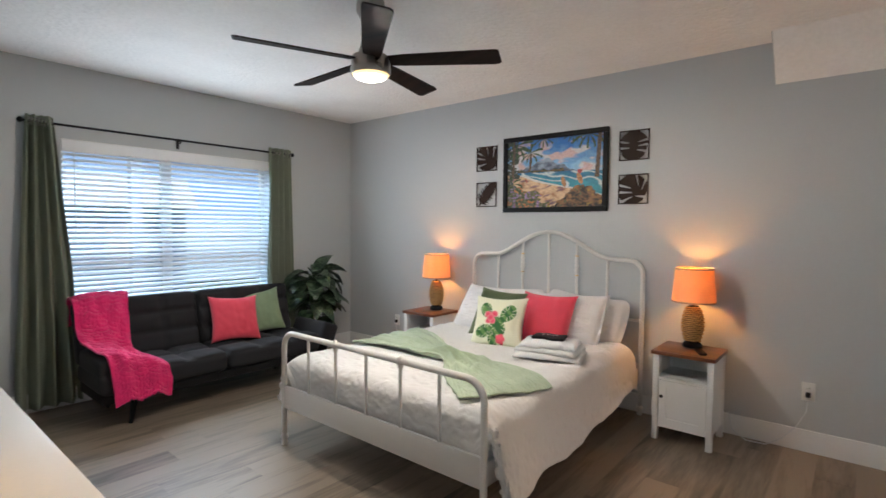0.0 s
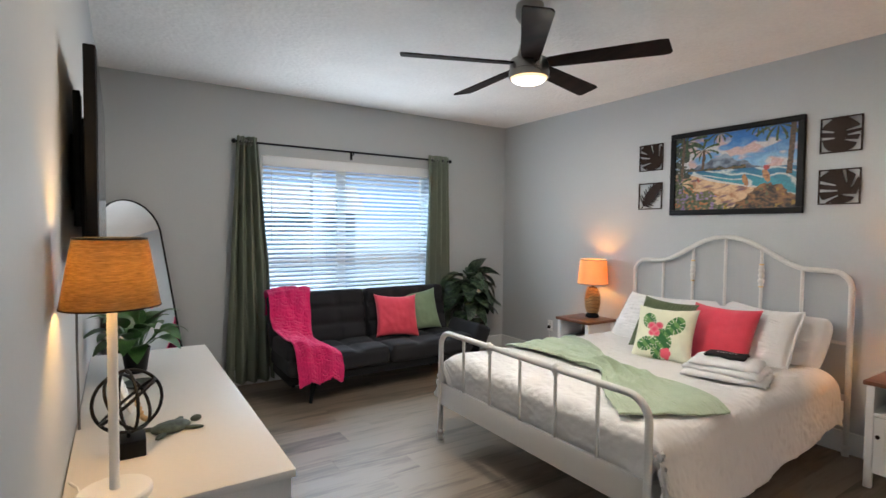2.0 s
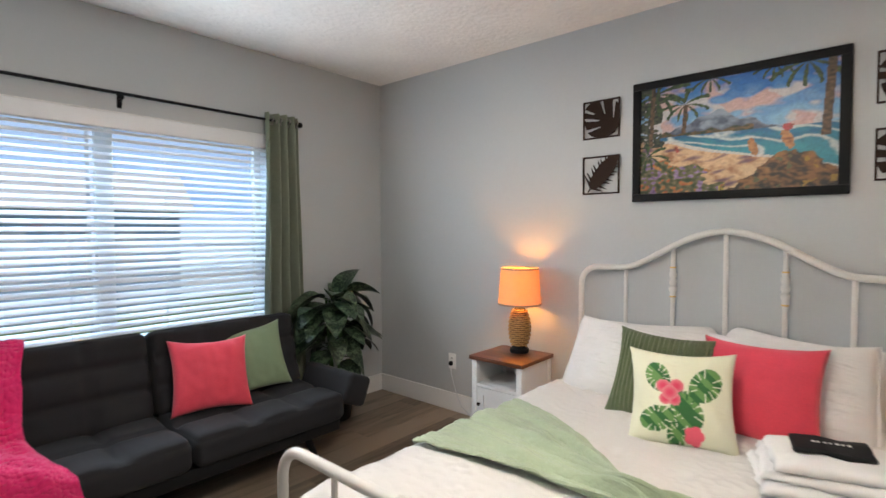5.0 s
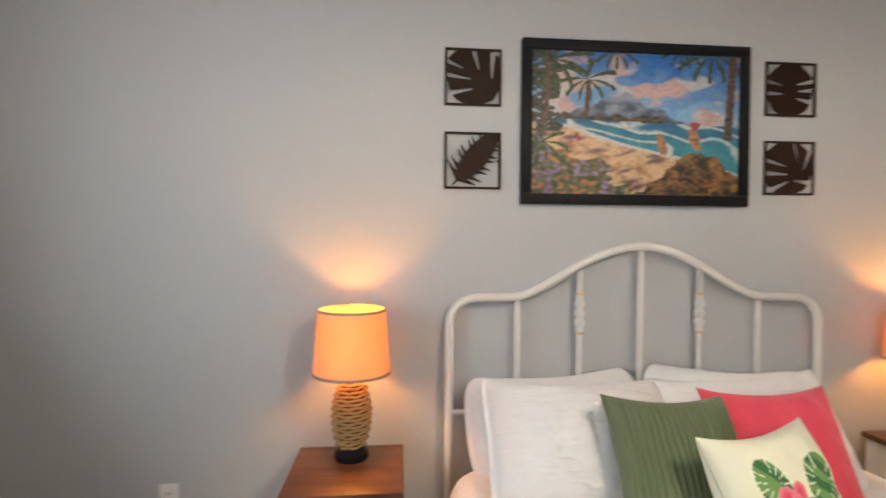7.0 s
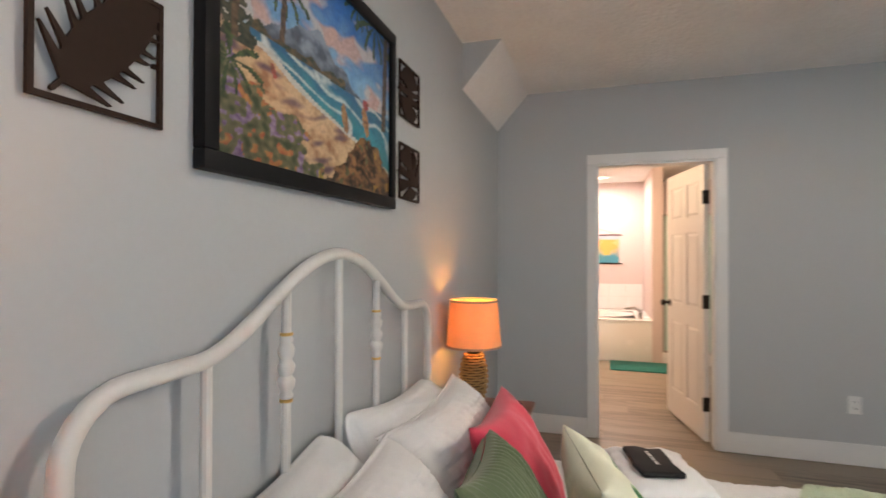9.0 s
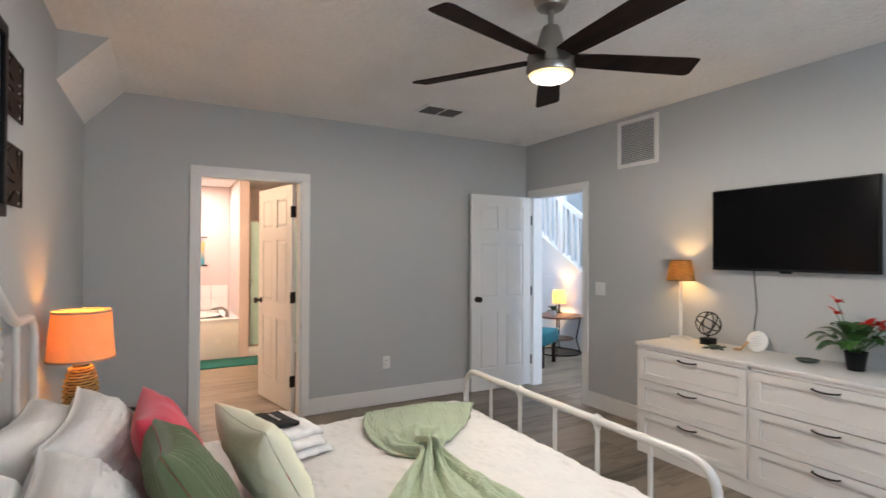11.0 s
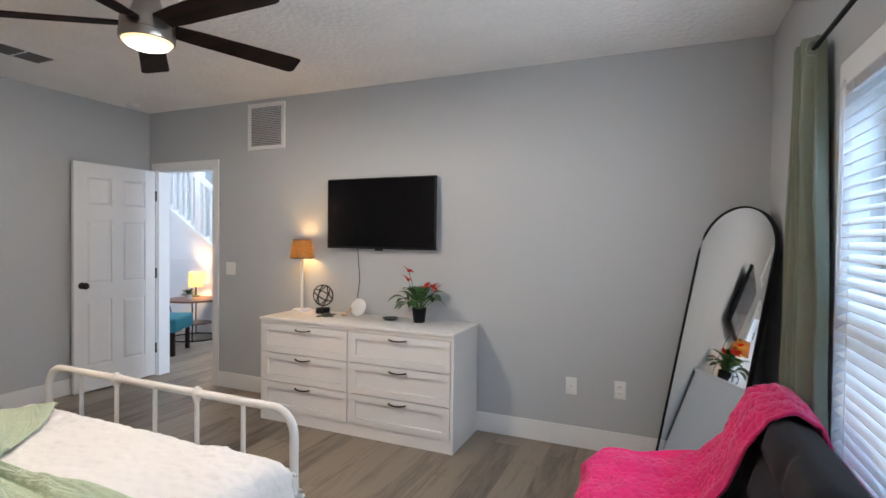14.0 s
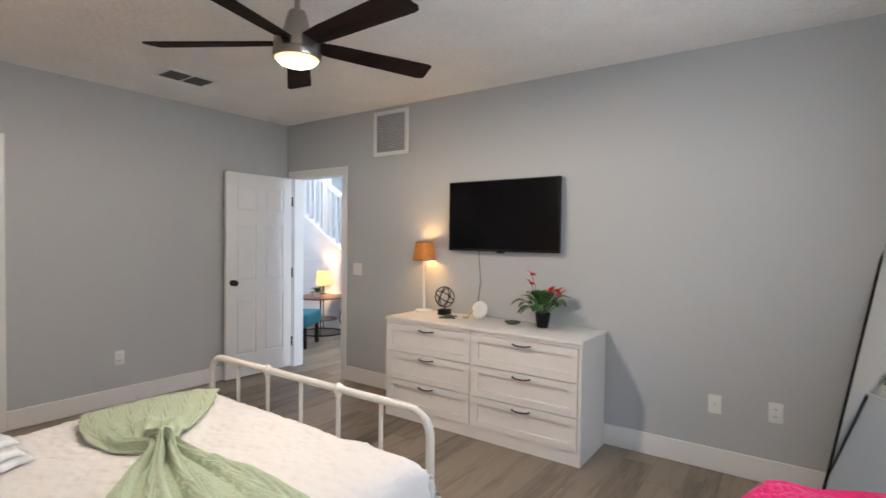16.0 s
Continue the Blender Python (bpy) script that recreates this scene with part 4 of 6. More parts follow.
def beach(x, y):
    """A painted beach: x, y in 0..1 from the lower left."""
    n1, n2, n3 = nz(x * 5, y * 7, 1), nz(x * 14, y * 18, 2), nz(x * 40, y * 46, 3)
    horizon, shore = 0.53 - 0.03 * x, 0.53 - 0.40 * x + 0.03 * n1
    if y > horizon:
        k = (y - horizon) / 0.5
        c = mix3((0.30, 0.58, 0.84), (0.015, 0.20, 0.66), 1.2 * k + 0.4 * n2)
        cl = nz(x * 4 + 2, y * 9 - x * 2, 5) + 0.5 * n2
        c = mix3(c, (0.74, 0.50, 0.46) if nz(x * 7, y * 9, 8) > -0.1 else (0.72, 0.68, 0.68), (cl + 0.06) * 3)
        ridge = 0.50 + 0.20 * math.exp(-((x - 0.42) / 0.22) ** 2) + 0.05 * nz(x * 12, 3, 4) - 0.10 * max(0, x - 0.6)
        if y < ridge:
            c = mix3((0.09, 0.12, 0.18), (0.34, 0.42, 0.52), (y - horizon) * 5 + 0.9 * n2 + 0.4 * n3)
        if y < 0.55 + 0.05 * nz(x * 16, 7, 2) and x < 0.62:
            c = mix3((0.02, 0.05, 0.03), (0.20, 0.12, 0.05), 0.5 + 1.2 * n3)
    elif y > shore:
        c = mix3((0.02, 0.16, 0.34), (0.05, 0.38, 0.48), (horizon - y) * 5 + 0.6 * n2)
        w = math.sin((y * 36 + x * 15 + 5 * n1) * 1.3)
        c = mix3(c, (0.72, 0.80, 0.80), (w - 0.55) * 2.2 + 0.5 * n3)
        if y - shore < 0.025:
            c = (0.78, 0.76, 0.70)
    else:
        c = mix3((0.92, 0.62, 0.36), (0.50, 0.24, 0.12), 0.25 + 1.1 * n2 + 0.7 * n3)
        c = mix3(c, (0.20, 0.11, 0.16), 2.2 * (nz(x * 11 + 3, y * 24 - x * 6, 21) - 0.06))
        low = 0.40 - 0.70 * x + 0.14 * n1 + 0.08 * n2
        if y < low or (x > 0.66 and y < 0.20 + 0.14 * math.sin((x - 0.66) * 8) + 0.05 * n2):
            g = nz(x * 30, y * 30, 6)
            c = mix3((0.05, 0.08, 0.02), (0.34, 0.22, 0.10), 0.5 + g + 0.5 * n3) if x > 0.6 else mix3((0.05, 0.09, 0.03), (0.36, 0.30, 0.16), 0.5 + g + 0.4 * n3)
            if g > 0.14:
                c = mix3((0.62, 0.13, 0.05), (0.75, 0.36, 0.10), 0.5 + n3) if nz(x * 9, y * 9, 11) > 0.05 else (mix3((0.24, 0.13, 0.34), (0.52, 0.38, 0.58), 0.5 + 1.4 * n3) if x < 0.45 else (0.62, 0.50, 0.06))
    if x > 0.46 and y < 0.31 * math.exp(-((x - 0.80) / 0.21) ** 2) + 0.05 * n2 + 0.02 * n3:
        c = mix3((0.045, 0.032, 0.022), (0.40, 0.19, 0.07), 0.42 + 1.2 * n2 + 0.8 * n3)
        if nz(x * 26, y * 30, 16) > 0.34:
            c = (0.16, 0.16, 0.07) if x < 0.85 else (0.52, 0.30, 0.05)
    if x < 0.13 + 0.05 * n2 and y > 0.44 and n2 + n3 > -0.35 - 1.2 * (0.11 - x):
        c = mix3((0.014, 0.030, 0.024), (0.11, 0.12, 0.07), 0.4 + n3)
    for cx, cy, s, sd in ((0.26, 0.80, 0.15, 1), (0.10, 0.93, 0.20, 2), (0.40, 1.0, 0.13, 3), (0.86, 1.0, 0.20, 4), (0.72, 1.02, 0.12, 5), (0.05, 0.36, 0.13, 6)):
        if palm_at(x, y, cx, cy, s, sd):
            c = mix3((0.015, 0.05, 0.02), (0.10, 0.17, 0.05), 0.4 + n3)
    for tx, bend, lo in ((0.95, 0.04, 0.40), (0.07, 0.03, 0.45), (0.26, 0.05, 0.55)):
        if y > lo and abs(x - tx - bend * (y - 0.6)) < (0.012 if tx != 0.95 else 0.02) and (tx != 0.26 or y < 0.80):
            c = mix3((0.05, 0.03, 0.02), (0.22, 0.13, 0.07), 0.5 + n3)
    for cx, cy, rx, ry, col in ((0.62, 0.36, 0.022, 0.075, (0.62, 0.30, 0.12)), (0.78, 0.40, 0.026, 0.085, (0.70, 0.34, 0.14)), (0.78, 0.50, 0.025, 0.03, (0.62, 0.08, 0.10)), (0.22, 0.40, 0.012, 0.03, (0.60, 0.12, 0.10))):
        if in_ellipse(x, y, cx, cy, rx, ry, 12) < 1 + 0.6 * n3:
            c = mix3(col, (0.25, 0.10, 0.05), 0.3 + n3)
    vig = 1.12 - 0.9 * ((x - 0.5) ** 2 + (y - 0.5) ** 2)
    dab = 0.62 * vig * (1 + 0.20 * nz(x * 34 + 6 * n1, y * 30 + 5 * n2, 12) + 0.16 * nz(x * 80, y * 64, 14))
    return tuple(min(1, max(0.004, v * dab)) for v in c)


bm = bmesh.new()
nu, nv = 210, 138
gx0, gx1, gz0, gz1 = AX0 + FW - 0.003, AX1 - FW + 0.003, AZ0 + FW - 0.003, AZ1 - FW + 0.003
gr = [[bm.verts.new((gx0 + (gx1 - gx0) * i / nu, N - 0.020, gz0 + (gz1 - gz0) * j / nv)) for i in range(nu + 1)] for j in range(nv + 1)]
lay = bm.loops.layers.float_color.new("print")
pc = {}
for j in range(nv):
    for i in range(nu):
        f = bm.faces.new((gr[j][i], gr[j][i + 1], gr[j + 1][i + 1], gr[j + 1][i]))
        for lp, (a, b) in zip(f.loops, ((i, j), (i + 1, j), (i + 1, j + 1), (i, j + 1))):
            if (a, b) not in pc:
                pc[a, b] = beach(a / nu, b / nv)
            lp[lay] = (*pc[a, b], 1)
part("canvas", bm, PRINT, art, "painted beach scene", smooth=None)
part("backing", boxed(AX0 + 0.01, AX1 - 0.01, N - 0.016, N - 0.001, AZ0 + 0.01, AZ1 - 0.01), MATTBLACK, art, smooth=None)


def capsule(x, y, a, b, ra, rb):
    """Above zero inside a rod from a to b whose radius runs from ra to rb."""
    dx, dy = b[0] - a[0], b[1] - a[1]
    k = min(1, max(0, ((x - a[0]) * dx + (y - a[1]) * dy) / (dx * dx + dy * dy)))
    return ra + (rb - ra) * k - math.hypot(x - a[0] - k * dx, y - a[1] - k * dy)


def split_leaf(centre, radii, slits, stalk):
    """A broad leaf with tapered slits from its rim, in a unit square."""
    def level(x, y):
        q = math.atan2(y - centre[1], x - centre[0])
        body = (1 + 0.04 * math.sin(5 * q) - math.hypot((x - centre[0]) / radii[0], (y - centre[1]) / radii[1])) * 0.5
        for a, b in slits:
            body = min(body, -capsule(x, y, a, b, 0.048, 0.016))
        return max(body, capsule(x, y, *stalk, 0.022, 0.030))
    return level


def palm_leaf(base, tip, fingers, length):
    """A feather leaf: a full middle and pointed fingers on both sides of the rib."""
    ax, ay = tip[0] - base[0], tip[1] - base[1]
    turn = math.atan2(ay, ax)
    rods = [(base, (base[0] + ax * 0.3, base[1] + ay * 0.3), 0.018, 0.02)]
    for i in range(fingers):
        t = 0.12 + 0.86 * i / (fingers - 1)
        root = (base[0] + ax * t, base[1] + ay * t)
        ln = length * (0.62 + 0.38 * math.sin(math.pi * min(1, t + 0.15)))
        for side in (-1, 1):
            a = turn + side * radians(74 - 34 * t + (6 if i % 2 else 0))
            rods.append((root, (root[0] + ln * math.cos(a), root[1] + ln * math.sin(a)), 0.050, 0.006))

    def level(x, y):
        core = (1 - in_ellipse(x, y, base[0] + 0.55 * ax, base[1] + 0.55 * ay, 0.56, 0.21, math.degrees(turn))) * 0.12
        return max(core, max(capsule(x, y, *r) for r in rods))
    return level


def cut_sheet(level, x0, z0, size, y0, y1, n=56):
    """The part of a square where level is above zero, as a plate between two depths with smooth edges."""
    bm = bmesh.new()
    val = [[level(i / n, j / n) for i in range(n + 1)] for j in range(n + 1)]
    seen = {}

    def at(px, pz):
        key = (round(px, 5), round(pz, 5))
        if key not in seen:
            seen[key] = (bm.verts.new((x0 + px * size, y0, z0 + pz * size)), bm.verts.new((x0 + px * size, y1, z0 + pz * size)))
        return seen[key]
    for j in range(n):
        for i in range(n):
            ring = [(i, j), (i + 1, j), (i + 1, j + 1), (i, j + 1)]
            poly = []
            for (a, b), (c, d) in zip(ring, ring[1:] + ring[:1]):
                va, vb = val[b][a], val[d][c]
                if va > 0:
                    poly.append((a / n, b / n, False))
                if (va > 0) != (vb > 0):
                    k = min(0.96, max(0.04, va / (va - vb)))
                    poly.append(((a + (c - a) * k) / n, (b + (d - b) * k) / n, True))
            if len(poly) < 3:
                continue
            vs = [at(p[0], p[1]) for p in poly]
            bm.faces.new([v[0] for v in vs])
            bm.faces.new([v[1] for v in reversed(vs)])
            for (pa, va), (pb, vb) in zip(zip(poly, vs), list(zip(poly, vs))[1:] + [(poly[0], vs[0])]):
                if pa[2] and pb[2]:
                    bm.faces.new((va[1], vb[1], vb[0], va[0]))
    bmesh.ops.recalc_face_normals(bm, faces=bm.faces)
    return bm


def leaf_panel(x0, z0, kind, level):
    S = 0.227
    t = thing("leaf_wall_panel", (x0 + S / 2, N, z0 + S / 2), f"square dark bronze metal wall panel with a cut-out {kind} leaf", "wall decor", "leaf wall panels")
    bm = bmesh.new()
    b = 0.009
    for q in ((x0, x0 + S, z0, z0 + b), (x0, x0 + S, z0 + S - b, z0 + S), (x0, x0 + b, z0 + b, z0 + S - b), (x0 + S - b, x0 + S, z0 + b, z0 + S - b)):
        box(bm, q[0], q[1], N - 0.016, N - 0.008, q[2], q[3])
    part("frame", bm, BRONZE, t, smooth=None)
    part("leaf", cut_sheet(level, x0 + 0.004, z0 + 0.004, S - 0.008, N - 0.015, N - 0.009), BRONZE, t, smooth=None)
    for px in (x0 + 0.01, x0 + S - 0.01):
        part("standoff", boxed(px - 0.004, px + 0.004, N - 0.008, N - 0.0005, z0 + S / 2 - 0.004, z0 + S / 2 + 0.004), BRONZE, t, smooth=None)


leaf_panel(-3.424, 1.924, "monstera", split_leaf((0.52, 0.56), (0.53, 0.56), (((-0.02, 0.80), (0.30, 0.66)), ((-0.02, 0.54), (0.44, 0.47)), ((0.06, 0.20), (0.48, 0.29)), ((0.50, 1.02), (0.60, 0.64)), ((0.86, 0.92), (0.84, 0.50))), ((0.70, 0.30), (0.86, 0.12))))
leaf_panel(-3.424, 1.592, "palm", palm_leaf((0.14, 0.06), (0.92, 0.98), 10, 0.40))
leaf_panel(-2.067, 1.920, "split", split_leaf((0.48, 0.51), (0.48, 0.52), (((1.02, 0.68), (0.64, 0.60)), ((1.02, 0.50), (0.66, 0.47)), ((0.92, 0.26), (0.62, 0.33)), ((-0.04, 0.66), (0.32, 0.58)), ((-0.02, 0.42), (0.34, 0.41))), ((0.48, 0.1), (0.48, 0.0))))
leaf_panel(-2.067, 1.588, "monstera", split_leaf((0.47, 0.52), (0.52, 0.52), (((0.60, 1.02), (0.68, 0.62)), ((0.94, 0.86), (0.80, 0.48)), ((-0.02, 0.66), (0.42, 0.54)), ((0.0, 0.40), (0.46, 0.38)), ((0.14, 0.08), (0.48, 0.24)), ((0.92, 0.22), (0.60, 0.26))), ((0.30, 0.1), (0.20, 0.0))))


# ---- sofa ----
SY0, SYM, SY1 = 1.20, 2.09, 2.98
sofa = thing("sofa", (-4.85, 2.09, 0), "charcoal grey tufted futon sofa with angled dark legs", "sofa")


def cushion_box(x0, x1, y0, y1, z0, z1, tufts, puff=0.02, axis="z"):
    """An upholstered block with rounded edges, a full top face and stitched seams."""
    bm = bmesh.new()

    def rounded(p):
        c = Vector((min(max(p.x, x0 + 0.05), x1 - 0.05), min(max(p.y, y0 + 0.05), y1 - 0.05), min(max(p.z, z0 + 0.05), z1 - 0.05)))
        d = p - c
        return c + d.normalized() * 0.05 if d.length > 1e-6 else p
    bmesh.ops.create_cube(bm, size=1, matrix=Matrix.Translation(((x0 + x1) / 2, (y0 + y1) / 2, (z0 + z1) / 2)) @ Matrix.Diagonal((x1 - x0, y1 - y0, z1 - z0, 1)))
    bmesh.ops.subdivide_edges(bm, edges=bm.edges, cuts=27, use_grid_fill=True)
    for v in bm.verts:
        p = v.co.copy()
        q = rounded(p)
        ty = (p.y - y0) / (y1 - y0)
        other = (p.x - x0) / (x1 - x0) if axis == "z" else (p.z - z0) / (z1 - z0)
        seam = min(min(abs(ty - s) for s in tufts[0]) * (y1 - y0), min(abs(other - s) for s in tufts[1]) * ((x1 - x0) if axis == "z" else (z1 - z0)))
        d = 0.022 * math.exp(-(seam / 0.020) ** 2) - puff * 0.7 * min(1, seam / 0.12)
        if axis == "z" and p.z > z1 - 1e-4:
            q.z -= d
        if axis == "x" and p.x > x1 - 1e-4:
            q.x -= d
        v.co = q
    return bm


for y0, y1 in ((SY0, SYM - 0.004), (SYM + 0.004, SY1)):
    part("seat_cushion", cushion_box(-5.02, -4.46, y0, y1, 0.23, 0.385, ((0.34, 0.67), (0.48,))), CHARCOAL, sofa, smooth=180)
    bm = cushion_box(-0.075, 0.075, y0, y1, -0.24, 0.24, ((0.34, 0.67), (0.36, 0.68)), axis="x")
    bm.transform(Matrix.Translation((-5.055, 0, 0.585)) @ Matrix.Rotation(radians(-14), 4, "Y"))
    part("back_cushion", bm, CHARCOAL, sofa, smooth=180)
for y0, y1, a, zt in ((SY1 + 0.01, SY1 + 0.19, -22, 0.47),):
    bm = boxed(-4.99, -4.49, y0, y1, 0.28, zt, bevel=0.032, seg=4)
    ym = (y0 + y1) / 2
    bm.transform(Matrix.Translation((0, ym, 0.33)) @ Matrix.Rotation(radians(a), 4, "X") @ Matrix.Translation((0, -ym, -0.33)))
    part("armrest", bm, CHARCOAL, sofa, smooth=60)
part("armrest", boxed(-4.98, -4.475, SY0 + 0.005, SY0 + 0.165, 0.34, 0.485, bevel=0.04, seg=4), CHARCOAL, sofa, smooth=60)
part("frame", boxed(-5.00, -4.50, SY0 + 0.02, SY1 - 0.02, 0.165, 0.235, bevel=0.01), MATTBLACK, sofa)
for y, dy in ((SY0 + 0.24, -0.05), (SY1 - 0.22, 0.05)):
    for x, dx in ((-4.56, 0.05), (-4.95, -0.03)):
        part("leg", tube(bmesh.new(), [(x, y, 0.17), (x + dx, y + dy, 0.0)], [0.024, 0.013], 10), BLACK, sofa)

pillow("throw_pillow", CORAL, "coral red cushion leaning on the sofa back", 0.43, 0.42, 0.14, Matrix.Translation((-4.865, 2.345, 0.575)) @ Matrix.Rotation(radians(82), 4, "Z") @ Matrix.Rotation(radians(66), 4, "X") @ Matrix.Rotation(radians(-3), 4, "Z"), "cushions on the sofa")
pillow("throw_pillow", PALEGREEN, "sage green cushion leaning on the sofa back", 0.43, 0.42, 0.14, Matrix.Translation((-4.975, 2.645, 0.585)) @ Matrix.Rotation(radians(76), 4, "Z") @ Matrix.Rotation(radians(70), 4, "X") @ Matrix.Rotation(radians(6), 4, "Z"), "cushions on the sofa")


def pink(u, v):
    """Plush throw over the sofa's back, seat and front edge. v: from behind the back, over it, down to the front."""
    path = [(-5.185, 0.62), (-5.20, 0.74), (-5.175, 0.815), (-5.115, 0.842), (-5.04, 0.815), (-4.985, 0.70), (-4.93, 0.55), (-4.865, 0.445), (-4.74, 0.418), (-4.60, 0.418), (-4.50, 0.412), (-4.452, 0.375), (-4.440, 0.29), (-4.430, 0.17)]
    s = v * (len(path) - 1)
    i = min(int(s), len(path) - 2)
    k = s - i
    x = path[i][0] * (1 - k) + path[i + 1][0] * k
    z = path[i][1] * (1 - k) + path[i + 1][1] * k
    low = max(0, (v - 0.5) / 0.5)
    y0 = 1.19 + 0.085 * low
    y1 = 1.545 + 0.075 * low + 0.03 * math.sin(v * 9)
    y = y0 + (y1 - y0) * u + 0.012 * nz(u * 4, v * 8, 3)
    bulge = 0.018 * math.sin(math.pi * u) + 0.026 * low * math.sin(u * 13 + v * 5 + 2 * nz(u * 3, v * 3, 7)) * 0.6 + 0.016 * nz(u * 6, v * 14, 1)
    # it lies over the low arm at the sofa's end
    z += 0.095 * max(0.0, 1 - 1.1 * u) * min(1, max(0, (v - 0.42) / 0.12)) * min(1, (1 - v) / 0.2)
    # embossed fans in offset rows
    gu, gv = u * 4.2, v * 17
    row = math.floor(gv)
    gu += 0.5 * (row % 2)
    r_ = math.hypot(gu - math.floor(gu) - 0.5, (gv - row) * 0.9 + 0.1)
    bulge += 0.0030 * (math.sin(r_ * 21) + 0.4 * math.sin(gu * 25)) * min(1, 8 * u, 8 * (1 - u))
    return Vector((x + 0.5 * bulge + 0.012, y, z + bulge + 0.006))


solid("plush_throw", sheet(pink, 100, 300, 0.012), PINK, "hot pink plush throw draped over the sofa's end", "blanket", (-4.85, 1.37, 0.4), smooth=180)


# ---- floor plant ----
def leaf_mesh(bm, root, way, length, width, droop, roll=0.0, seg=7):
    """One pointed leaf on a thin stalk: folded along its rib, tip bending down."""
    way = Vector(way).normalized()
    side = way.cross(Vector((0, 0, 1)))
    side = side.normalized() if side.length > 1e-3 else Vector((1, 0, 0))
    side = Matrix.Rotation(roll, 3, way) @ side
    up = side.cross(way).normalized()
    p, d = Vector(root), way.copy()
    rows = []
    for i in range(seg + 1):
        t = i / seg
        w = width / 2 * (math.sin(math.pi * min(1, 0.06 + 0.94 * t ** 0.8)) ** 0.8 if t < 1 else 0.02)
        rows.append((bm.verts.new(p - side * w + up * w * 0.30), bm.verts.new(p), bm.verts.new(p + side * w + up * w * 0.30)))
        d = (d + Vector((0, 0, -droop / seg))).normalized()
        p = p + d * (length / seg)
    for a, b in zip(rows, rows[1:]):
        bm.faces.new((a[0], a[1], b[1], b[0]))
        bm.faces.new((a[1], a[2], b[2], b[1]))


rnd = random.Random(11)
pl = thing("potted_plant", (-5.03, 3.32, 0), "leafy dumb cane plant with variegated leaves, black pot", "plant")
part("pot", lathe(bmesh.new(), [(0.10, 0), (0.11, 0.01), (0.14, 0.24), (0.145, 0.26), (0.13, 0.26), (0.125, 0.23)], (-5.03, 3.32, 0), 28), BLACK, pl)
part("soil", lathe(bmesh.new(), [(0.124, 0.22), (0.124, 0.235), (0.05, 0.24)], (-5.03, 3.32, 0), 20), SOIL, pl)
for k in range(4):
    a = k * 1.7
    part("stem", tube(bmesh.new(), [(-5.03 + 0.03 * math.cos(a), 3.32 + 0.03 * math.sin(a), 0.235), (-5.03 + 0.06 * math.cos(a), 3.32 + 0.06 * math.sin(a), 0.6), (-5.03 + 0.08 * math.cos(a), 3.32 + 0.07 * math.sin(a), 0.88)], [0.013, 0.011, 0.007], 7), LEAF2, pl)
for i in range(64):
    if i < 8:
        az, el, z0, ln = ((95, 72, 0.84, 0.30), (75, 34, 0.84, 0.31), (-100, 28, 0.86, 0.34), (-75, 12, 0.84, 0.32), (0, 45, 0.84, 0.26), (-40, 48, 0.84, 0.28), (150, 60, 0.84, 0.26), (40, 55, 0.82, 0.26))[i]
        az, el = radians(az), radians(el)
    else:
        az, el, z0, ln = i * 2.4 + rnd.uniform(-0.3, 0.3), radians(rnd.uniform(-20, 45)), rnd.uniform(0.42, 0.88), rnd.uniform(0.27, 0.35)
    ln *= 1 - 0.45 * max(0, -math.cos(az)) - 0.25 * max(0, math.cos(az))
    if i >= 8 and math.sin(az) < -0.5 and z0 < 0.6:
        ln *= 0.85
    way = Vector((math.cos(az) * math.cos(el), math.sin(az) * math.cos(el), math.sin(el)))
    root = Vector((-5.03 + 0.03 * math.cos(az), 3.32 + 0.03 * math.sin(az), z0))
    bm = bmesh.new()
    tip = root + way * 0.07
    tube(bm, [root, tip], 0.004, 5)
    leaf_mesh(bm, tip, way, ln, ln * 0.66, rnd.uniform(1.1, 2.3), rnd.uniform(-0.7, 0.7), 8)
    for v in bm.verts:
        v.co.x = max(v.co.x, W + 0.02)
        v.co.y = min(v.co.y, N - 0.02)
    part("leaf", bm, LEAF, pl, smooth=180)


# ---- leaning mirror ----
mw, mh = 0.53, 1.625
fx, fy = -4.70, 0.165            # lower south corner on the floor
nrm = Vector((0.786, 0.619, 0))
along = Vector((-0.619, 0.786, 0))
drop = 0.36
upv = (Vector((0, 0, 1)) * math.sqrt(mh * mh - drop * drop) - nrm * drop).normalized()
face = along.cross(upv).normalized()
if face.dot(nrm) < 0:
    face = -face
mm = Matrix((( along.x, upv.x, face.x, fx), (along.y, upv.y, face.y, fy), (along.z, upv.z, face.z, 0.012), (0, 0, 0, 1)))
mir = thing("floor_mirror", (fx, fy, 0), "tall arched black-framed floor mirror leaning in the corner", "mirror")


def arch_outline(g):
    r = mw / 2 - g
    return [(g, g), (mw - g, g)] + [(mw / 2 + a, mh - mw / 2 + b) for a, b in arc(0, 0, r, 0, 180, 28)]


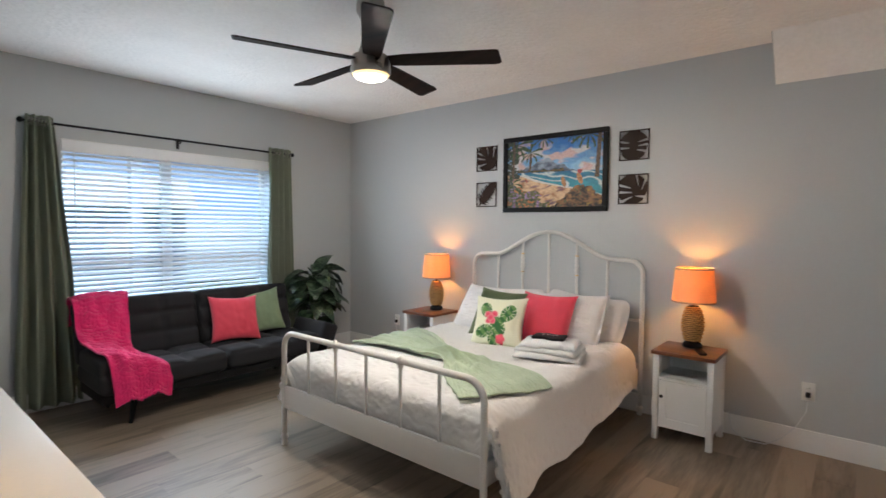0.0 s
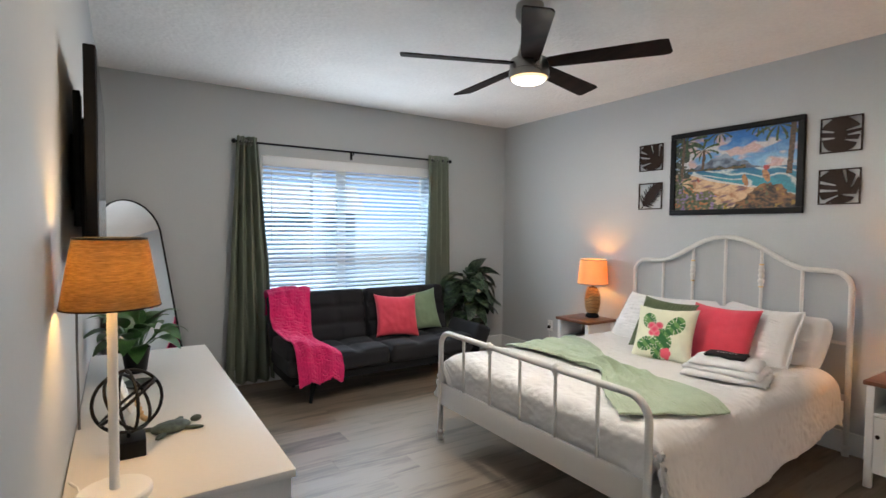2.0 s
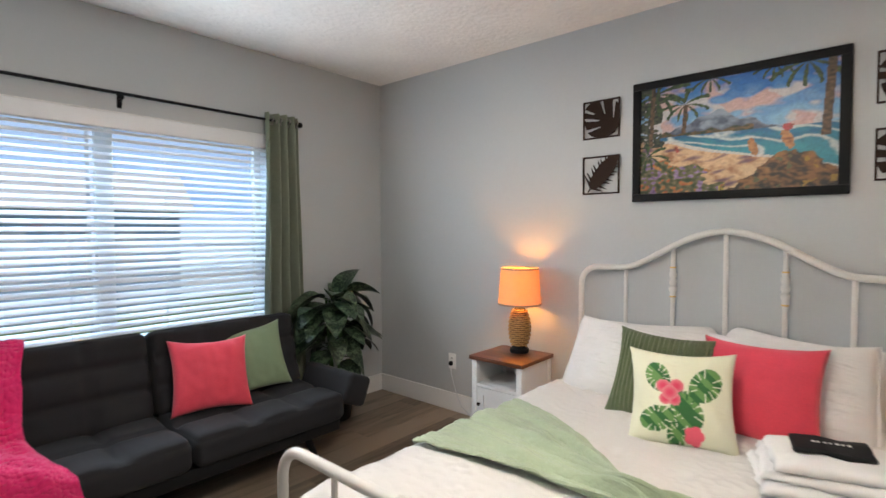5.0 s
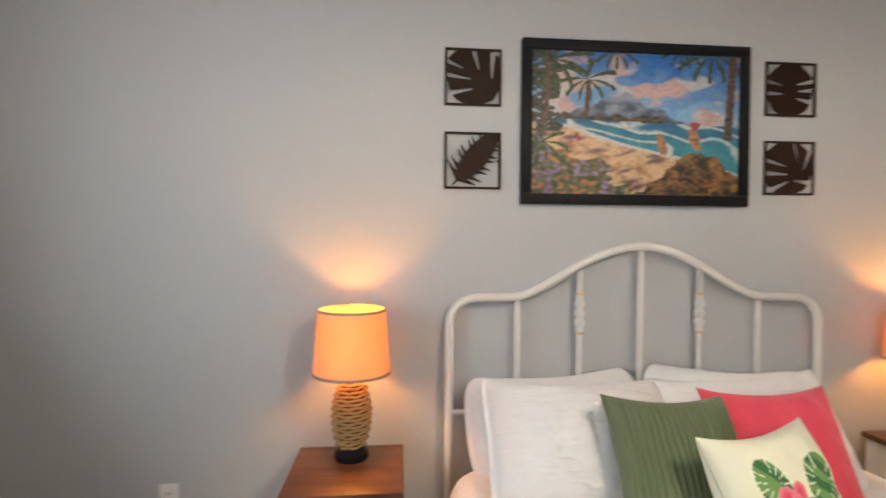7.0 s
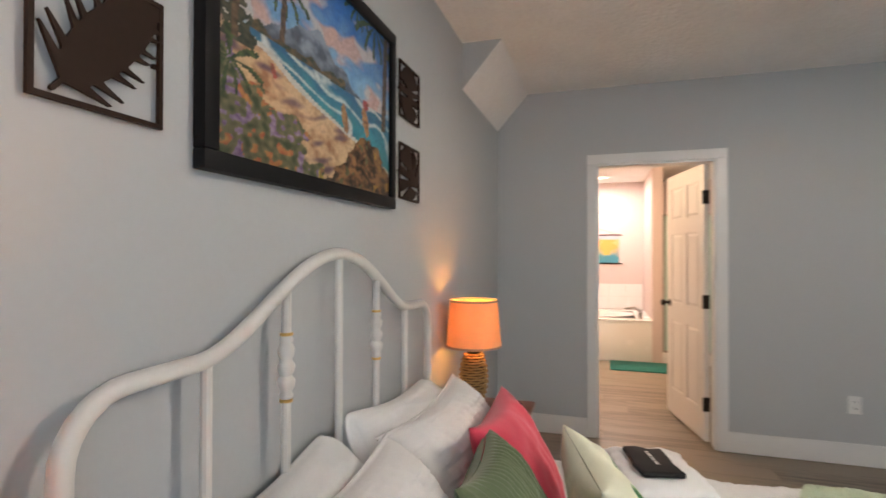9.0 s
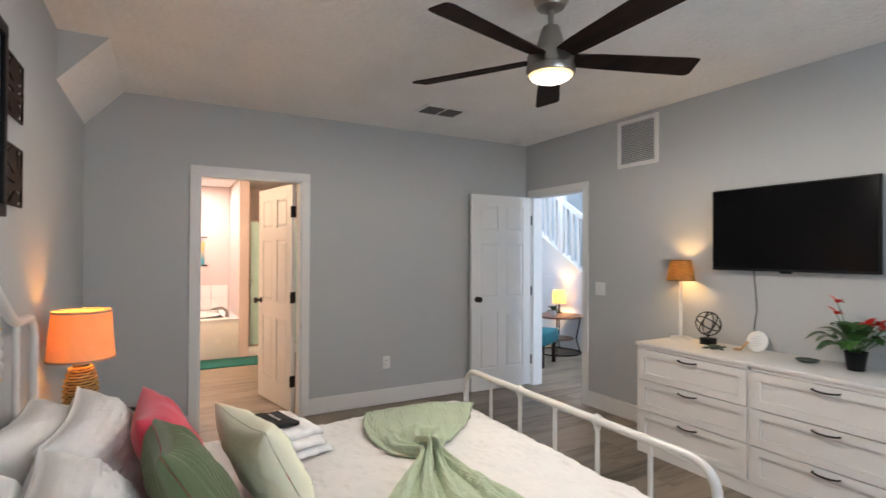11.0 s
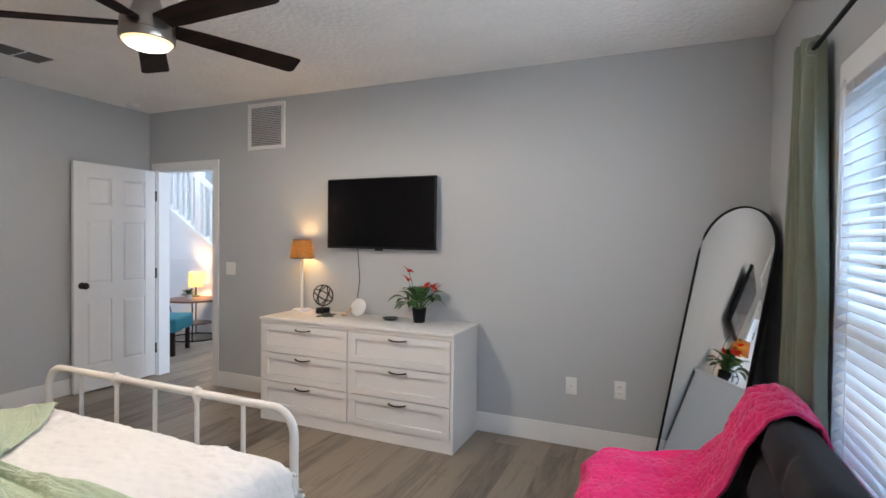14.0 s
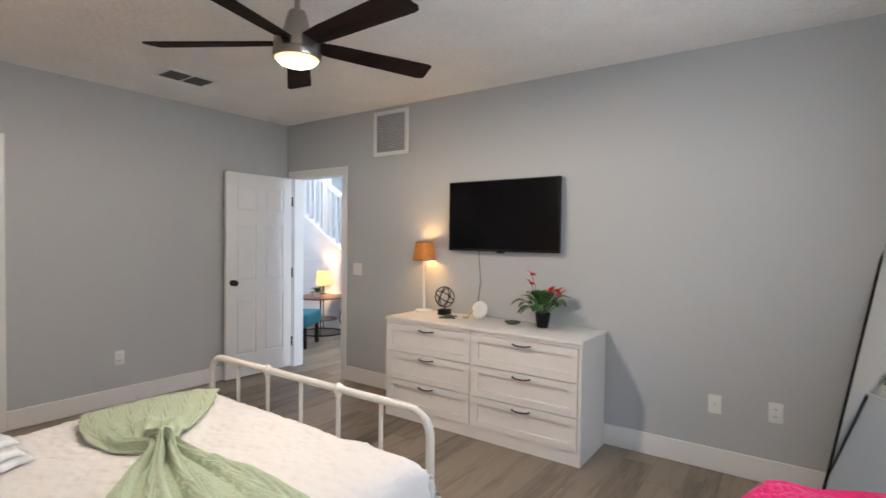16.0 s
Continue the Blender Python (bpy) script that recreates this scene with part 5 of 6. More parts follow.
part("glass", prism(bmesh.new(), arch_outline(0.008), 0.006, mm @ Matrix.Translation((0, 0, 0.018))), MIRROR, mir, "silvered glass", smooth=None)
part("backing", prism(bmesh.new(), arch_outline(0.004), 0.012, mm), MATTBLACK, mir, smooth=None)
bm = bmesh.new()
o, i_ = arch_outline(0.0), arch_outline(0.009)
for z0, z1 in ((0.0, 0.030),):
    O0 = [bm.verts.new(mm @ Vector((x, y, z0))) for x, y in o]
    O1 = [bm.verts.new(mm @ Vector((x, y, z1))) for x, y in o]
    I0 = [bm.verts.new(mm @ Vector((x, y, z0))) for x, y in i_]
    I1 = [bm.verts.new(mm @ Vector((x, y, z1))) for x, y in i_]
    n = len(o)
    for k in range(n):
        j = (k + 1) % n
        for A, B in ((O0, O1), (O1, I1), (I1, I0), (I0, O0)):
            bm.faces.new((A[k], A[j], B[j], B[k]))
bmesh.ops.recalc_face_normals(bm, faces=bm.faces)
part("frame", bm, BLACK, mir)


# ---- dresser ----
D0, D1, DD, DZ = -3.50, -1.892, 0.495, 0.785
dr = thing("dresser", (-2.696, 0.25, 0), "white six-drawer dresser with dark bar pulls", "dresser")
part("top", boxed(D0, D1, 0.003, DD, DZ - 0.022, DZ, bevel=0.003), LAMINATE, dr)
for x in (D0 + 0.006, D1 - 0.026):
    part("side_panel", boxed(x, x + 0.02, 0.02, DD - 0.012, 0.0, DZ - 0.022), LAMINATE, dr, smooth=None)
part("divider", boxed(-2.706, -2.686, 0.02, DD - 0.014, 0.085, DZ - 0.022), LAMINATE, dr, smooth=None)
part("back_panel", boxed(D0 + 0.026, D1 - 0.026, 0.02, 0.028, 0.06, DZ - 0.022), LAMINATE, dr, smooth=None)
part("plinth", boxed(D0 + 0.026, D1 - 0.026, DD - 0.030, DD - 0.014, 0.0, 0.085), LAMINATE, dr, smooth=None)
part("top_rail", boxed(D0 + 0.026, D1 - 0.026, DD - 0.030, DD - 0.014, DZ - 0.045, DZ - 0.022), LAMINATE, dr, smooth=None)
for x0, x1 in ((D0 + 0.029, -2.709), (-2.683, D1 - 0.029)):
    for k in range(3):
        z0 = 0.089 + k * 0.2175
        z1 = z0 + 0.2115
        bm = boxed(x0, x1, DD - 0.034, DD - 0.018, z0, z1)
        s = 0.048
        for q in ((x0, x0 + s, z0, z1), (x1 - s, x1, z0, z1), (x0 + s, x1 - s, z0, z0 + s), (x0 + s, x1 - s, z1 - s, z1)):
            box(bm, q[0], q[1], DD - 0.018, DD - 0.005, q[2], q[3])
        d = part("drawer", bm, LAMINATE, dr, smooth=None)
        xm, zm = (x0 + x1) / 2, z1 - 0.026
        bm = tube(bmesh.new(), [(xm - 0.062, DD - 0.008, zm), (xm - 0.060, DD + 0.012, zm), (xm - 0.03, DD + 0.020, zm - 0.004), (xm, DD + 0.022, zm - 0.005), (xm + 0.03, DD + 0.020, zm - 0.004), (xm + 0.060, DD + 0.012, zm), (xm + 0.062, DD - 0.008, zm)], 0.0052, 8)
        part("handle", bm, DARKHINGE, d, "dark bronze bar pull", smooth=180)

# slender lamp
lx, ly = -1.978, 0.104
sl_ = thing("table_lamp", (lx, ly, DZ), "slender white table lamp, lit tan shade, on the dresser", "table lamp")
part("base", lathe(bmesh.new(), [(0.076, DZ), (0.076, DZ + 0.012), (0.072, DZ + 0.017), (0.012, DZ + 0.019)], (lx, ly, 0), 36), WHITE, sl_)
part("pole", lathe(bmesh.new(), [(0.0105, DZ + 0.018), (0.0105, 1.225), (0.014, 1.228), (0.014, 1.265), (0.009, 1.268)], (lx, ly, 0), 16), WHITE, sl_)
part("shade", lathe(bmesh.new(), [(0.098, 1.222), (0.072, 1.376), (0.0708, 1.376), (0.0968, 1.222), (0.098, 1.222)], (lx, ly, 0), 40, False), SHADE_TAN, sl_, "tan linen cone shade", smooth=60)
part("shade_ring", lathe(bmesh.new(), [(0.0695, 1.372), (0.0725, 1.372), (0.0725, 1.377), (0.0695, 1.377), (0.0695, 1.372)], (lx, ly, 0), 40, False), MATTBLACK, sl_)
part("shade_trim", lathe(bmesh.new(), [(0.0962, 1.221), (0.0988, 1.221), (0.0984, 1.2245), (0.0958, 1.2245), (0.0962, 1.221)], (lx, ly, 0), 40, False), MATTBLACK, sl_)
part("cord", tube(bmesh.new(), [(lx - 0.03, ly - 0.065, DZ + 0.004), (lx - 0.08, 0.03, DZ + 0.004), (lx - 0.12, 0.012, DZ + 0.004)], 0.003, 6), PLASTIC, sl_)

# wire orb on a block
ox, oy = -2.215, 0.135
orb = thing("orb_sculpture", (ox, oy, DZ), "black metal orbit-ring sculpture on a square block", "sculpture")
part("block", boxed(ox - 0.040, ox + 0.040, oy - 0.040, oy + 0.040, DZ, DZ + 0.045, bevel=0.002), BLACK, orb)
part("post", tube(bmesh.new(), [(ox, oy, DZ + 0.045), (ox, oy, DZ + 0.075)], 0.005, 8), BLACK, orb)
for rx, ry, rz in ((90, 0, 15), (84, 0, 100), (58, 20, 140), (36, -18, 10)):
    m = Matrix.Translation((ox, oy, DZ + 0.145)) @ Euler((radians(rx), radians(ry), radians(rz))).to_matrix().to_4x4()
    part("ring", tube(bmesh.new(), [m @ Vector((0.082 * math.cos(q), 0.082 * math.sin(q), 0)) for q in [2 * math.pi * k / 40 for k in range(40)]], 0.0045, 6, True), BLACK, orb, smooth=180)

# turtle
tu = thing("turtle_figurine", (-2.35, 0.255, DZ), "small verdigris metal turtle figurine on the dresser", "figurine")
m = Matrix.Translation((-2.335, 0.245, DZ)) @ Matrix.Rotation(radians(112), 4, "Z")
bm = bmesh.new()
bmesh.ops.create_uvsphere(bm, u_segments=20, v_segments=10, radius=1, matrix=m @ Matrix.Translation((0, 0, 0.010)) @ Matrix.Diagonal((0.058, 0.040, 0.016, 1)))
part("shell", bm, VERDIGRIS, tu, smooth=60)
bm = bmesh.new()
bmesh.ops.create_uvsphere(bm, u_segments=12, v_segments=8, radius=1, matrix=m @ Matrix.Translation((0.078, 0, 0.014)) @ Matrix.Diagonal((0.018, 0.012, 0.010, 1)))
part("head", bm, VERDIGRIS, tu, smooth=180)
for x, y, a in ((0.045, 0.045, 40), (0.045, -0.045, -40), (-0.045, 0.036, 140), (-0.045, -0.036, -140)):
    bm = bmesh.new()
    bmesh.ops.create_uvsphere(bm, u_segments=10, v_segments=6, radius=1, matrix=m @ Matrix.Translation((x, y, 0.0065)) @ Matrix.Rotation(radians(a), 4, "Z") @ Matrix.Diagonal((0.032, 0.011, 0.006, 1)))
    part("flipper", bm, VERDIGRIS, tu, smooth=180)

# sand dollar with beads
sd = thing("sand_dollar", (-2.545, 0.13, DZ), "white sand dollar plaque with wooden beads on the dresser", "decor")
bm = lathe(bmesh.new(), [(0.01, 0), (0.064, 0.0), (0.069, 0.007), (0.064, 0.014), (0.01, 0.017)], seg=36)
ms = Matrix.Translation((-2.545, 0.122, DZ + 0.068)) @ Matrix.Rotation(radians(-72), 4, "X")
bm.transform(ms)
part("disc", bm, PLASTIC, sd, smooth=60)
for k, half in enumerate((0.018, 0.034, 0.026, 0.036, 0.020)):
    bm = boxed(-half, half, -0.0022, 0.0022, 0.0125, 0.0172)
    bm.transform(ms @ Matrix.Translation((0, 0.030 - 0.015 * k, 0)))
    part("lettering", bm, VENTGREY, sd, "grey line of small lettering", smooth=None)
for k in range(9):
    bm = bmesh.new()
    bmesh.ops.create_uvsphere(bm, u_segments=10, v_segments=8, radius=0.0085, matrix=Matrix.Translation((-2.50 + 0.008 * k, 0.16 + 0.004 * k, DZ + 0.0085 + max(0, 0.05 - 0.012 * k))))
    part("bead", bm, BEADS, sd, "wooden bead", smooth=180)

# shell dish
solid("shell_dish", lathe(bmesh.new(), [(0.03, 0), (0.05, 0.008), (0.062, 0.018), (0.058, 0.019), (0.045, 0.010), (0.01, 0.006)], (0, 0, 0), 24), VERDIGRIS, "small green-grey shell dish on the dresser", "dish", smooth=60).location = (-2.86, 0.18, DZ)

# flowering plant in a pot
px_, py_ = -3.095, 0.175
an = thing("potted_flower", (px_, py_, DZ), "potted red anthurium with green leaves in a black pot", "plant")
part("pot", lathe(bmesh.new(), [(0.036, DZ), (0.040, DZ + 0.004), (0.053, DZ + 0.098), (0.055, DZ + 0.104), (0.050, DZ + 0.104), (0.047, DZ + 0.09)], (px_, py_, 0), 26), BLACK, an)
part("soil", lathe(bmesh.new(), [(0.047, DZ + 0.086), (0.047, DZ + 0.092), (0.02, DZ + 0.094)], (px_, py_, 0), 16), SOIL, an)
for i in range(26):
    a = i * 2.39996
    el = radians(30 + 52 * ((i * 7) % 10) / 10)
    h = DZ + 0.10
    ln = 0.06 + 0.09 * ((i * 3) % 7) / 7
    way = Vector((math.cos(a) * math.cos(el), max(math.sin(a), -0.55) * math.cos(el), math.sin(el)))
    bm = bmesh.new()
    root = Vector((px_ + 0.012 * math.cos(a), py_ + 0.012 * math.sin(a), h - 0.01))
    tip = root + way * ln
    tube(bm, [root, tip], 0.002, 5)
    leaf_mesh(bm, tip, way, 0.135, 0.078, 1.7)
    part("leaf", bm, LEAF2, an, smooth=180)
for a, el, ln in ((15, 74, 0.285), (10, 68, 0.225), (175, 56, 0.20), (150, 64, 0.19), (205, 50, 0.185)):
    a, el = radians(a), radians(el)
    way = Vector((math.cos(a) * math.cos(el), math.sin(a) * math.cos(el), math.sin(el)))
    root = Vector((px_, py_, DZ + 0.09))
    tip = root + way * ln
    st = part("flower_stem", tube(bmesh.new(), [root, tip], 0.002, 5), LEAF2, an)
    bm = bmesh.new()
    for k in range(3):
        b = a + k * 2.09
        leaf_mesh(bm, tip, (math.cos(b), math.sin(b), 1.9 - 0.7 * k), 0.070 - 0.012 * k, 0.040, 0.9, seg=5)
    part("petals", bm, RED, st, "red petals", smooth=180)

# ---- television ----
tv = thing("television", (-2.689, 0.05, 1.58), "flat black wall-mounted television, switched off", "television")
TX0, TX1, TZ0, TZ1 = -3.171, -2.208, 1.310, 1.866
part("casing", boxed(TX0, TX1, 0.048, 0.076, TZ0, TZ1, bevel=0.004), MATTBLACK, tv)
part("rear_housing", boxed(TX0 + 0.16, TX1 - 0.16, 0.032, 0.048, TZ0 + 0.05, TZ1 - 0.16, bevel=0.01), MATTBLACK, tv)
part("screen", boxed(TX0 + 0.010, TX1 - 0.010, 0.0755, 0.0775, TZ0 + 0.018, TZ1 - 0.010), SCREEN, tv, "dark glass screen", smooth=None)
part("logo_tab", boxed(-2.725, -2.655, 0.068, 0.077, TZ0 - 0.012, TZ0 + 0.001, bevel=0.002), MATTBLACK, tv)
part("wall_mount", boxed(-2.86, -2.52, 0.0005, 0.033, 1.45, 1.68, bevel=0.004), BLACK, tv)
for x in (-2.45, -2.39):
    part("mount_arm", boxed(x, x + 0.02, 0.016, 0.034, 1.40, 1.78, bevel=0.002), BLACK, tv)
part("power_cord", tube(bmesh.new(), [(-2.47, 0.03, 1.32), (-2.468, 0.012, 1.20), (-2.480, 0.010, 1.05), (-2.462, 0.012, 0.93), (-2.475, 0.012, 0.80), (-2.475, 0.012, 0.787)], 0.0035, 6), VENTDARK, tv, "grey power cord")

# ---- ceiling fan ----
FX, FY = -2.672, 1.982
fan = thing("ceiling_fan", (FX, FY, H), "nickel ceiling fan with five walnut blades and lit lamp", "ceiling fan")
part("canopy", lathe(bmesh.new(), [(0.030, 2.512), (0.060, 2.520), (0.076, 2.545), (0.078, 2.575), (0.072, 2.606)], (FX, FY, 0), 36), NICKEL, fan)
part("downrod", tube(bmesh.new(), [(FX, FY, 2.52), (FX, FY, 2.405)], 0.0125, 14), NICKEL, fan)
part("neck", lathe(bmesh.new(), [(0.074, 2.312), (0.066, 2.335), (0.046, 2.41), (0.036, 2.435), (0.016, 2.442)], (FX, FY, 0), 32), NICKEL, fan)
part("motor_housing", lathe(bmesh.new(), [(0.104, 2.218), (0.108, 2.224), (0.108, 2.252), (0.104, 2.256), (0.104, 2.300), (0.098, 2.314), (0.070, 2.318)], (FX, FY, 0), 40), NICKEL, fan)
DIFF = glow("frosted_lamp_glow", (1.0, 0.91, 0.76), 5.0)
RIMGLOW = glow("lamp_rim_glow", (1.0, 0.74, 0.40), 1.5)
dif = part("diffuser", lathe(bmesh.new(), [(0.002, 2.186), (0.030, 2.187), (0.062, 2.192), (0.080, 2.200), (0.086, 2.206)], (FX, FY, 0), 36), DIFF, fan, "glowing frosted disc", smooth=60)
part("diffuser_rim", lathe(bmesh.new(), [(0.086, 2.206), (0.095, 2.212), (0.100, 2.222), (0.100, 2.232)], (FX, FY, 0), 36, False), RIMGLOW, dif, "warm glowing frosted rim", smooth=60)
dif.visible_shadow = False     # frosted glass: the bulb behind it shines through
for k in range(5):
    a = radians(32.6 + 72 * k)
    m = Matrix.Translation((FX, FY, 2.288)) @ Matrix.Rotation(a, 4, "Z") @ Matrix.Rotation(radians(-12), 4, "X")
    outl = [(0.10, -0.045), (0.20, -0.055), (0.66, -0.070), (0.685, -0.064), (0.702, 0.044), (0.692, 0.060), (0.67, 0.066), (0.20, 0.052), (0.10, 0.045)]
    bm = prism(bmesh.new(), outl, 0.007, m)
    b = part("blade", bm, BLADE, fan, "dark walnut blade", smooth=None)
    part("blade_iron", prism(bmesh.new(), [(0.075, -0.022), (0.19, -0.030), (0.19, 0.030), (0.075, 0.022)], 0.004, m @ Matrix.Translation((0, 0, 0.0075))), NICKEL, b, smooth=None)

# ---- vents, detector, outlets ----
cv = thing("ceiling_vent", (-0.75, 1.49, H), "white rectangular ceiling air vent with grey slats", "vent")
vx0, vx1, vy0, vy1 = -0.865, -0.635, 1.305, 1.675
bm = bmesh.new()
for q in ((vx0, vx1, vy0, vy0 + 0.022), (vx0, vx1, vy1 - 0.022, vy1), (vx0, vx0 + 0.022, vy0 + 0.022, vy1 - 0.022), (vx1 - 0.022, vx1, vy0 + 0.022, vy1 - 0.022)):
    box(bm, *q, H - 0.010, H - 0.0005)
part("frame", bm, WHITE, cv, smooth=None)
part("backing", boxed(vx0 + 0.022, vx1 - 0.022, vy0 + 0.022, vy1 - 0.022, H - 0.003, H - 0.0006), VENTDARK, cv, smooth=None)
for k in range(9):
    x = vx0 + 0.034 + k * 0.0203
    bm = boxed(-0.0085, 0.0085, vy0 + 0.022, vy1 - 0.022, -0.0008, 0.0008)
    bm.transform(Matrix.Translation((x, 0, H - 0.009)) @ Matrix.Rotation(radians(35), 4, "Y"))
    part("slat", bm, VENTDARK, cv, smooth=None)
part("divider", boxed(vx0 + 0.022, vx1 - 0.022, 1.484, 1.496, H - 0.014, H - 0.004), WHITE, cv, smooth=None)

rv = thing("return_vent", (-1.50, 0.0, 2.37), "white framed wall return-air grille with grey slats", "vent")
rx0, rx1, rz0, rz1 = -1.705, -1.293, 2.165, 2.572
bm = bmesh.new()
for q in ((rx0, rx1, rz0, rz0 + 0.034), (rx0, rx1, rz1 - 0.034, rz1), (rx0, rx0 + 0.034, rz0 + 0.034, rz1 - 0.034), (rx1 - 0.034, rx1, rz0 + 0.034, rz1 - 0.034)):
    box(bm, q[0], q[1], 0.0005, 0.012, q[2], q[3])
part("frame", bm, WHITE, rv, smooth=None)
part("backing", boxed(rx0 + 0.034, rx1 - 0.034, 0.0005, 0.002, rz0 + 0.034, rz1 - 0.034), VENTDARK, rv, smooth=None)
for k in range(22):
    z = rz0 + 0.044 + k * 0.0152
    bm = boxed(rx0 + 0.034, rx1 - 0.034, -0.0060, 0.0060, -0.0006, 0.0006)
    bm.transform(Matrix.Translation((0, 0.0085, z)) @ Matrix.Rotation(radians(38), 4, "X"))
    part("slat", bm, VENTGREY, rv, smooth=None)
solid("smoke_detector", lathe(bmesh.new(), [(0.03, -0.036), (0.055, -0.032), (0.062, -0.018), (0.062, 0.0)], (0, 0, 0), 28), PLASTIC, "round white smoke detector on the ceiling", "smoke detector", smooth=40).location = (-0.18, 0.29, H - 0.0005)


def wall_plate(name, at, turn, kind, label, wide=0.072):
    t = thing(name, at, label, kind)
    m = Matrix.Translation(at) @ Matrix.Rotation(radians(turn), 4, "Z")   # local +y faces the room
    bm = boxed(-wide / 2, wide / 2, 0.0005, 0.006, -0.058, 0.058, bevel=0.003)
    bm.transform(m)
    part("plate", bm, PLASTIC, t)
    if kind == "outlet":
        for z in (-0.022, 0.022):
            bm = boxed(-0.017, 0.017, 0.006, 0.0085, z - 0.014, z + 0.014, bevel=0.003)
            bm.transform(m)
            s = part("socket", bm, PLASTIC, t)
            bm = boxed(-0.007, -0.0045, 0.0084, 0.0090, z - 0.005, z + 0.006)
            box(bm, 0.0045, 0.007, 0.0084, 0.0090, z - 0.005, z + 0.006)
            bm.transform(m)
            part("slots", bm, MATTBLACK, s, smooth=None)
    elif kind == "light switch":
        for x in ((-0.023, 0.023) if wide > 0.1 else (0,)):
            bm = boxed(x - 0.016, x + 0.016, 0.006, 0.010, -0.033, 0.033, bevel=0.002)
            bm.transform(m)
            part("rocker", bm, PLASTIC, t)
    else:
        bm = lathe(bmesh.new(), [(0.008, 0), (0.008, 0.008), (0.004, 0.009)], seg=12)
        bm.transform(m @ Matrix.Translation((0, 0.006, 0)) @ Matrix.Rotation(radians(-90), 4, "X"))
        part("jack", bm, VENTGREY, t)
    return t


wall_plate("light_switch", (-1.088, 0, 1.10), 0, "light switch", "white double rocker light switch on the grey wall", 0.115)
wall_plate("cable_plate", (-4.164, 0, 0.41), 0, "cable plate", "white wall plate with a cable jack")
wall_plate("outlet", (-4.477, 0, 0.42), 0, "outlet", "white double wall outlet")
wall_plate("outlet", (0, 1.655, 0.388), 90, "outlet", "white double wall outlet")
o1 = wall_plate("outlet", (-4.482, N, 0.381), 180, "outlet", "white wall outlet with a black plug in it")
o2 = wall_plate("outlet", (-0.829, N, 0.384), 180, "outlet", "white wall outlet with a plug and cord in it")


def plug_cord(name, x, pts, label):
    t = thing(name, (x, N - 0.01, 0.36), label, "cord")
    part("plug", boxed(x - 0.013, x + 0.013, N - 0.034, N - 0.009, 0.352, 0.382, bevel=0.004), MATTBLACK, t)
    part("cable", tube(bmesh.new(), pts, 0.0032, 6), VENTGREY, t, smooth=180)


plug_cord("lamp_cord", -4.482, [(-4.482, N - 0.025, 0.353), (-4.47, N - 0.028, 0.28), (-4.43, N - 0.025, 0.16), (-4.37, N - 0.03, 0.06), (-4.25, N - 0.05, 0.006), (-4.0, N - 0.06, 0.005)], "thin grey lamp cord plugged in beside the nightstand")
plug_cord("lamp_cord", -0.829, [(-0.829, N - 0.025, 0.353), (-0.835, N - 0.028, 0.26), (-0.88, N - 0.03, 0.16), (-0.96, N - 0.04, 0.06), (-1.04, N - 0.06, 0.006), (-1.15, N - 0.07, 0.005), (-1.24, N - 0.04, 0.05), (-1.262, N - 0.03, 0.16)], "thin grey lamp cord trailing along the baseboard")


# ---- yard outside the window ----
structure("ground", boxed(-60, W - 0.2, -40, 45, -0.35, -0.15), LAWN)
structure("patio_slab", boxed(-8.2, W - 0.2, -1.5, 6.0, -0.149, -0.05), PATIO)
# the backdrop glows, in place of bright sky and haze beyond the yard
bd_ = bpy.data.materials.new("glowing_sky_backdrop")
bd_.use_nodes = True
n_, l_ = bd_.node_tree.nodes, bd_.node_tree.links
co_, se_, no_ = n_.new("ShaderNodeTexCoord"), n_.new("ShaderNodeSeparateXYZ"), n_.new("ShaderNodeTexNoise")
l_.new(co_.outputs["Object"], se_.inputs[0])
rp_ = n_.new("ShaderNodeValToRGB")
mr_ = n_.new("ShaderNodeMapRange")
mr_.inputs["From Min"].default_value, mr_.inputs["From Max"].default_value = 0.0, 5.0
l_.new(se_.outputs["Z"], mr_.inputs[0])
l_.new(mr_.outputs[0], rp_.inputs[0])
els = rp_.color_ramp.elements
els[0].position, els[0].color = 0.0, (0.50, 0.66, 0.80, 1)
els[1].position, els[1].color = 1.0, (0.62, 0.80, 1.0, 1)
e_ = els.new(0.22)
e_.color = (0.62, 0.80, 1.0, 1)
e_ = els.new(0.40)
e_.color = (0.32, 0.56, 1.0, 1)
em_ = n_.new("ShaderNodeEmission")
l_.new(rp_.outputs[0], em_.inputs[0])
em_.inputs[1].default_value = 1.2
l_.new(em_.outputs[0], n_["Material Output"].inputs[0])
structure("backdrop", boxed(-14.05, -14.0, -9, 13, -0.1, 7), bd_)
for y in (0.4, 2.62, 4.6):
    t = thing("patio_post", (-8.0, y, -0.05), "white square patio post beyond the window", "post", "patio posts")
    part("shaft", boxed(-8.07, -7.93, y - 0.07, y + 0.07, -0.05, 2.6, bevel=0.008), STUCCO, t)
    part("plinth", boxed(-8.10, -7.90, y - 0.10, y + 0.10, -0.05, 0.15, bevel=0.008), STUCCO, t)
hs = thing("neighbour_house", (-12.5, 2.0, -0.15), "pale stucco neighbouring house beyond the yard", "house")
part("wall", boxed(-13.4, -12.6, -1.2, 5.2, -0.15, 1.75), HOUSE, hs, smooth=None)
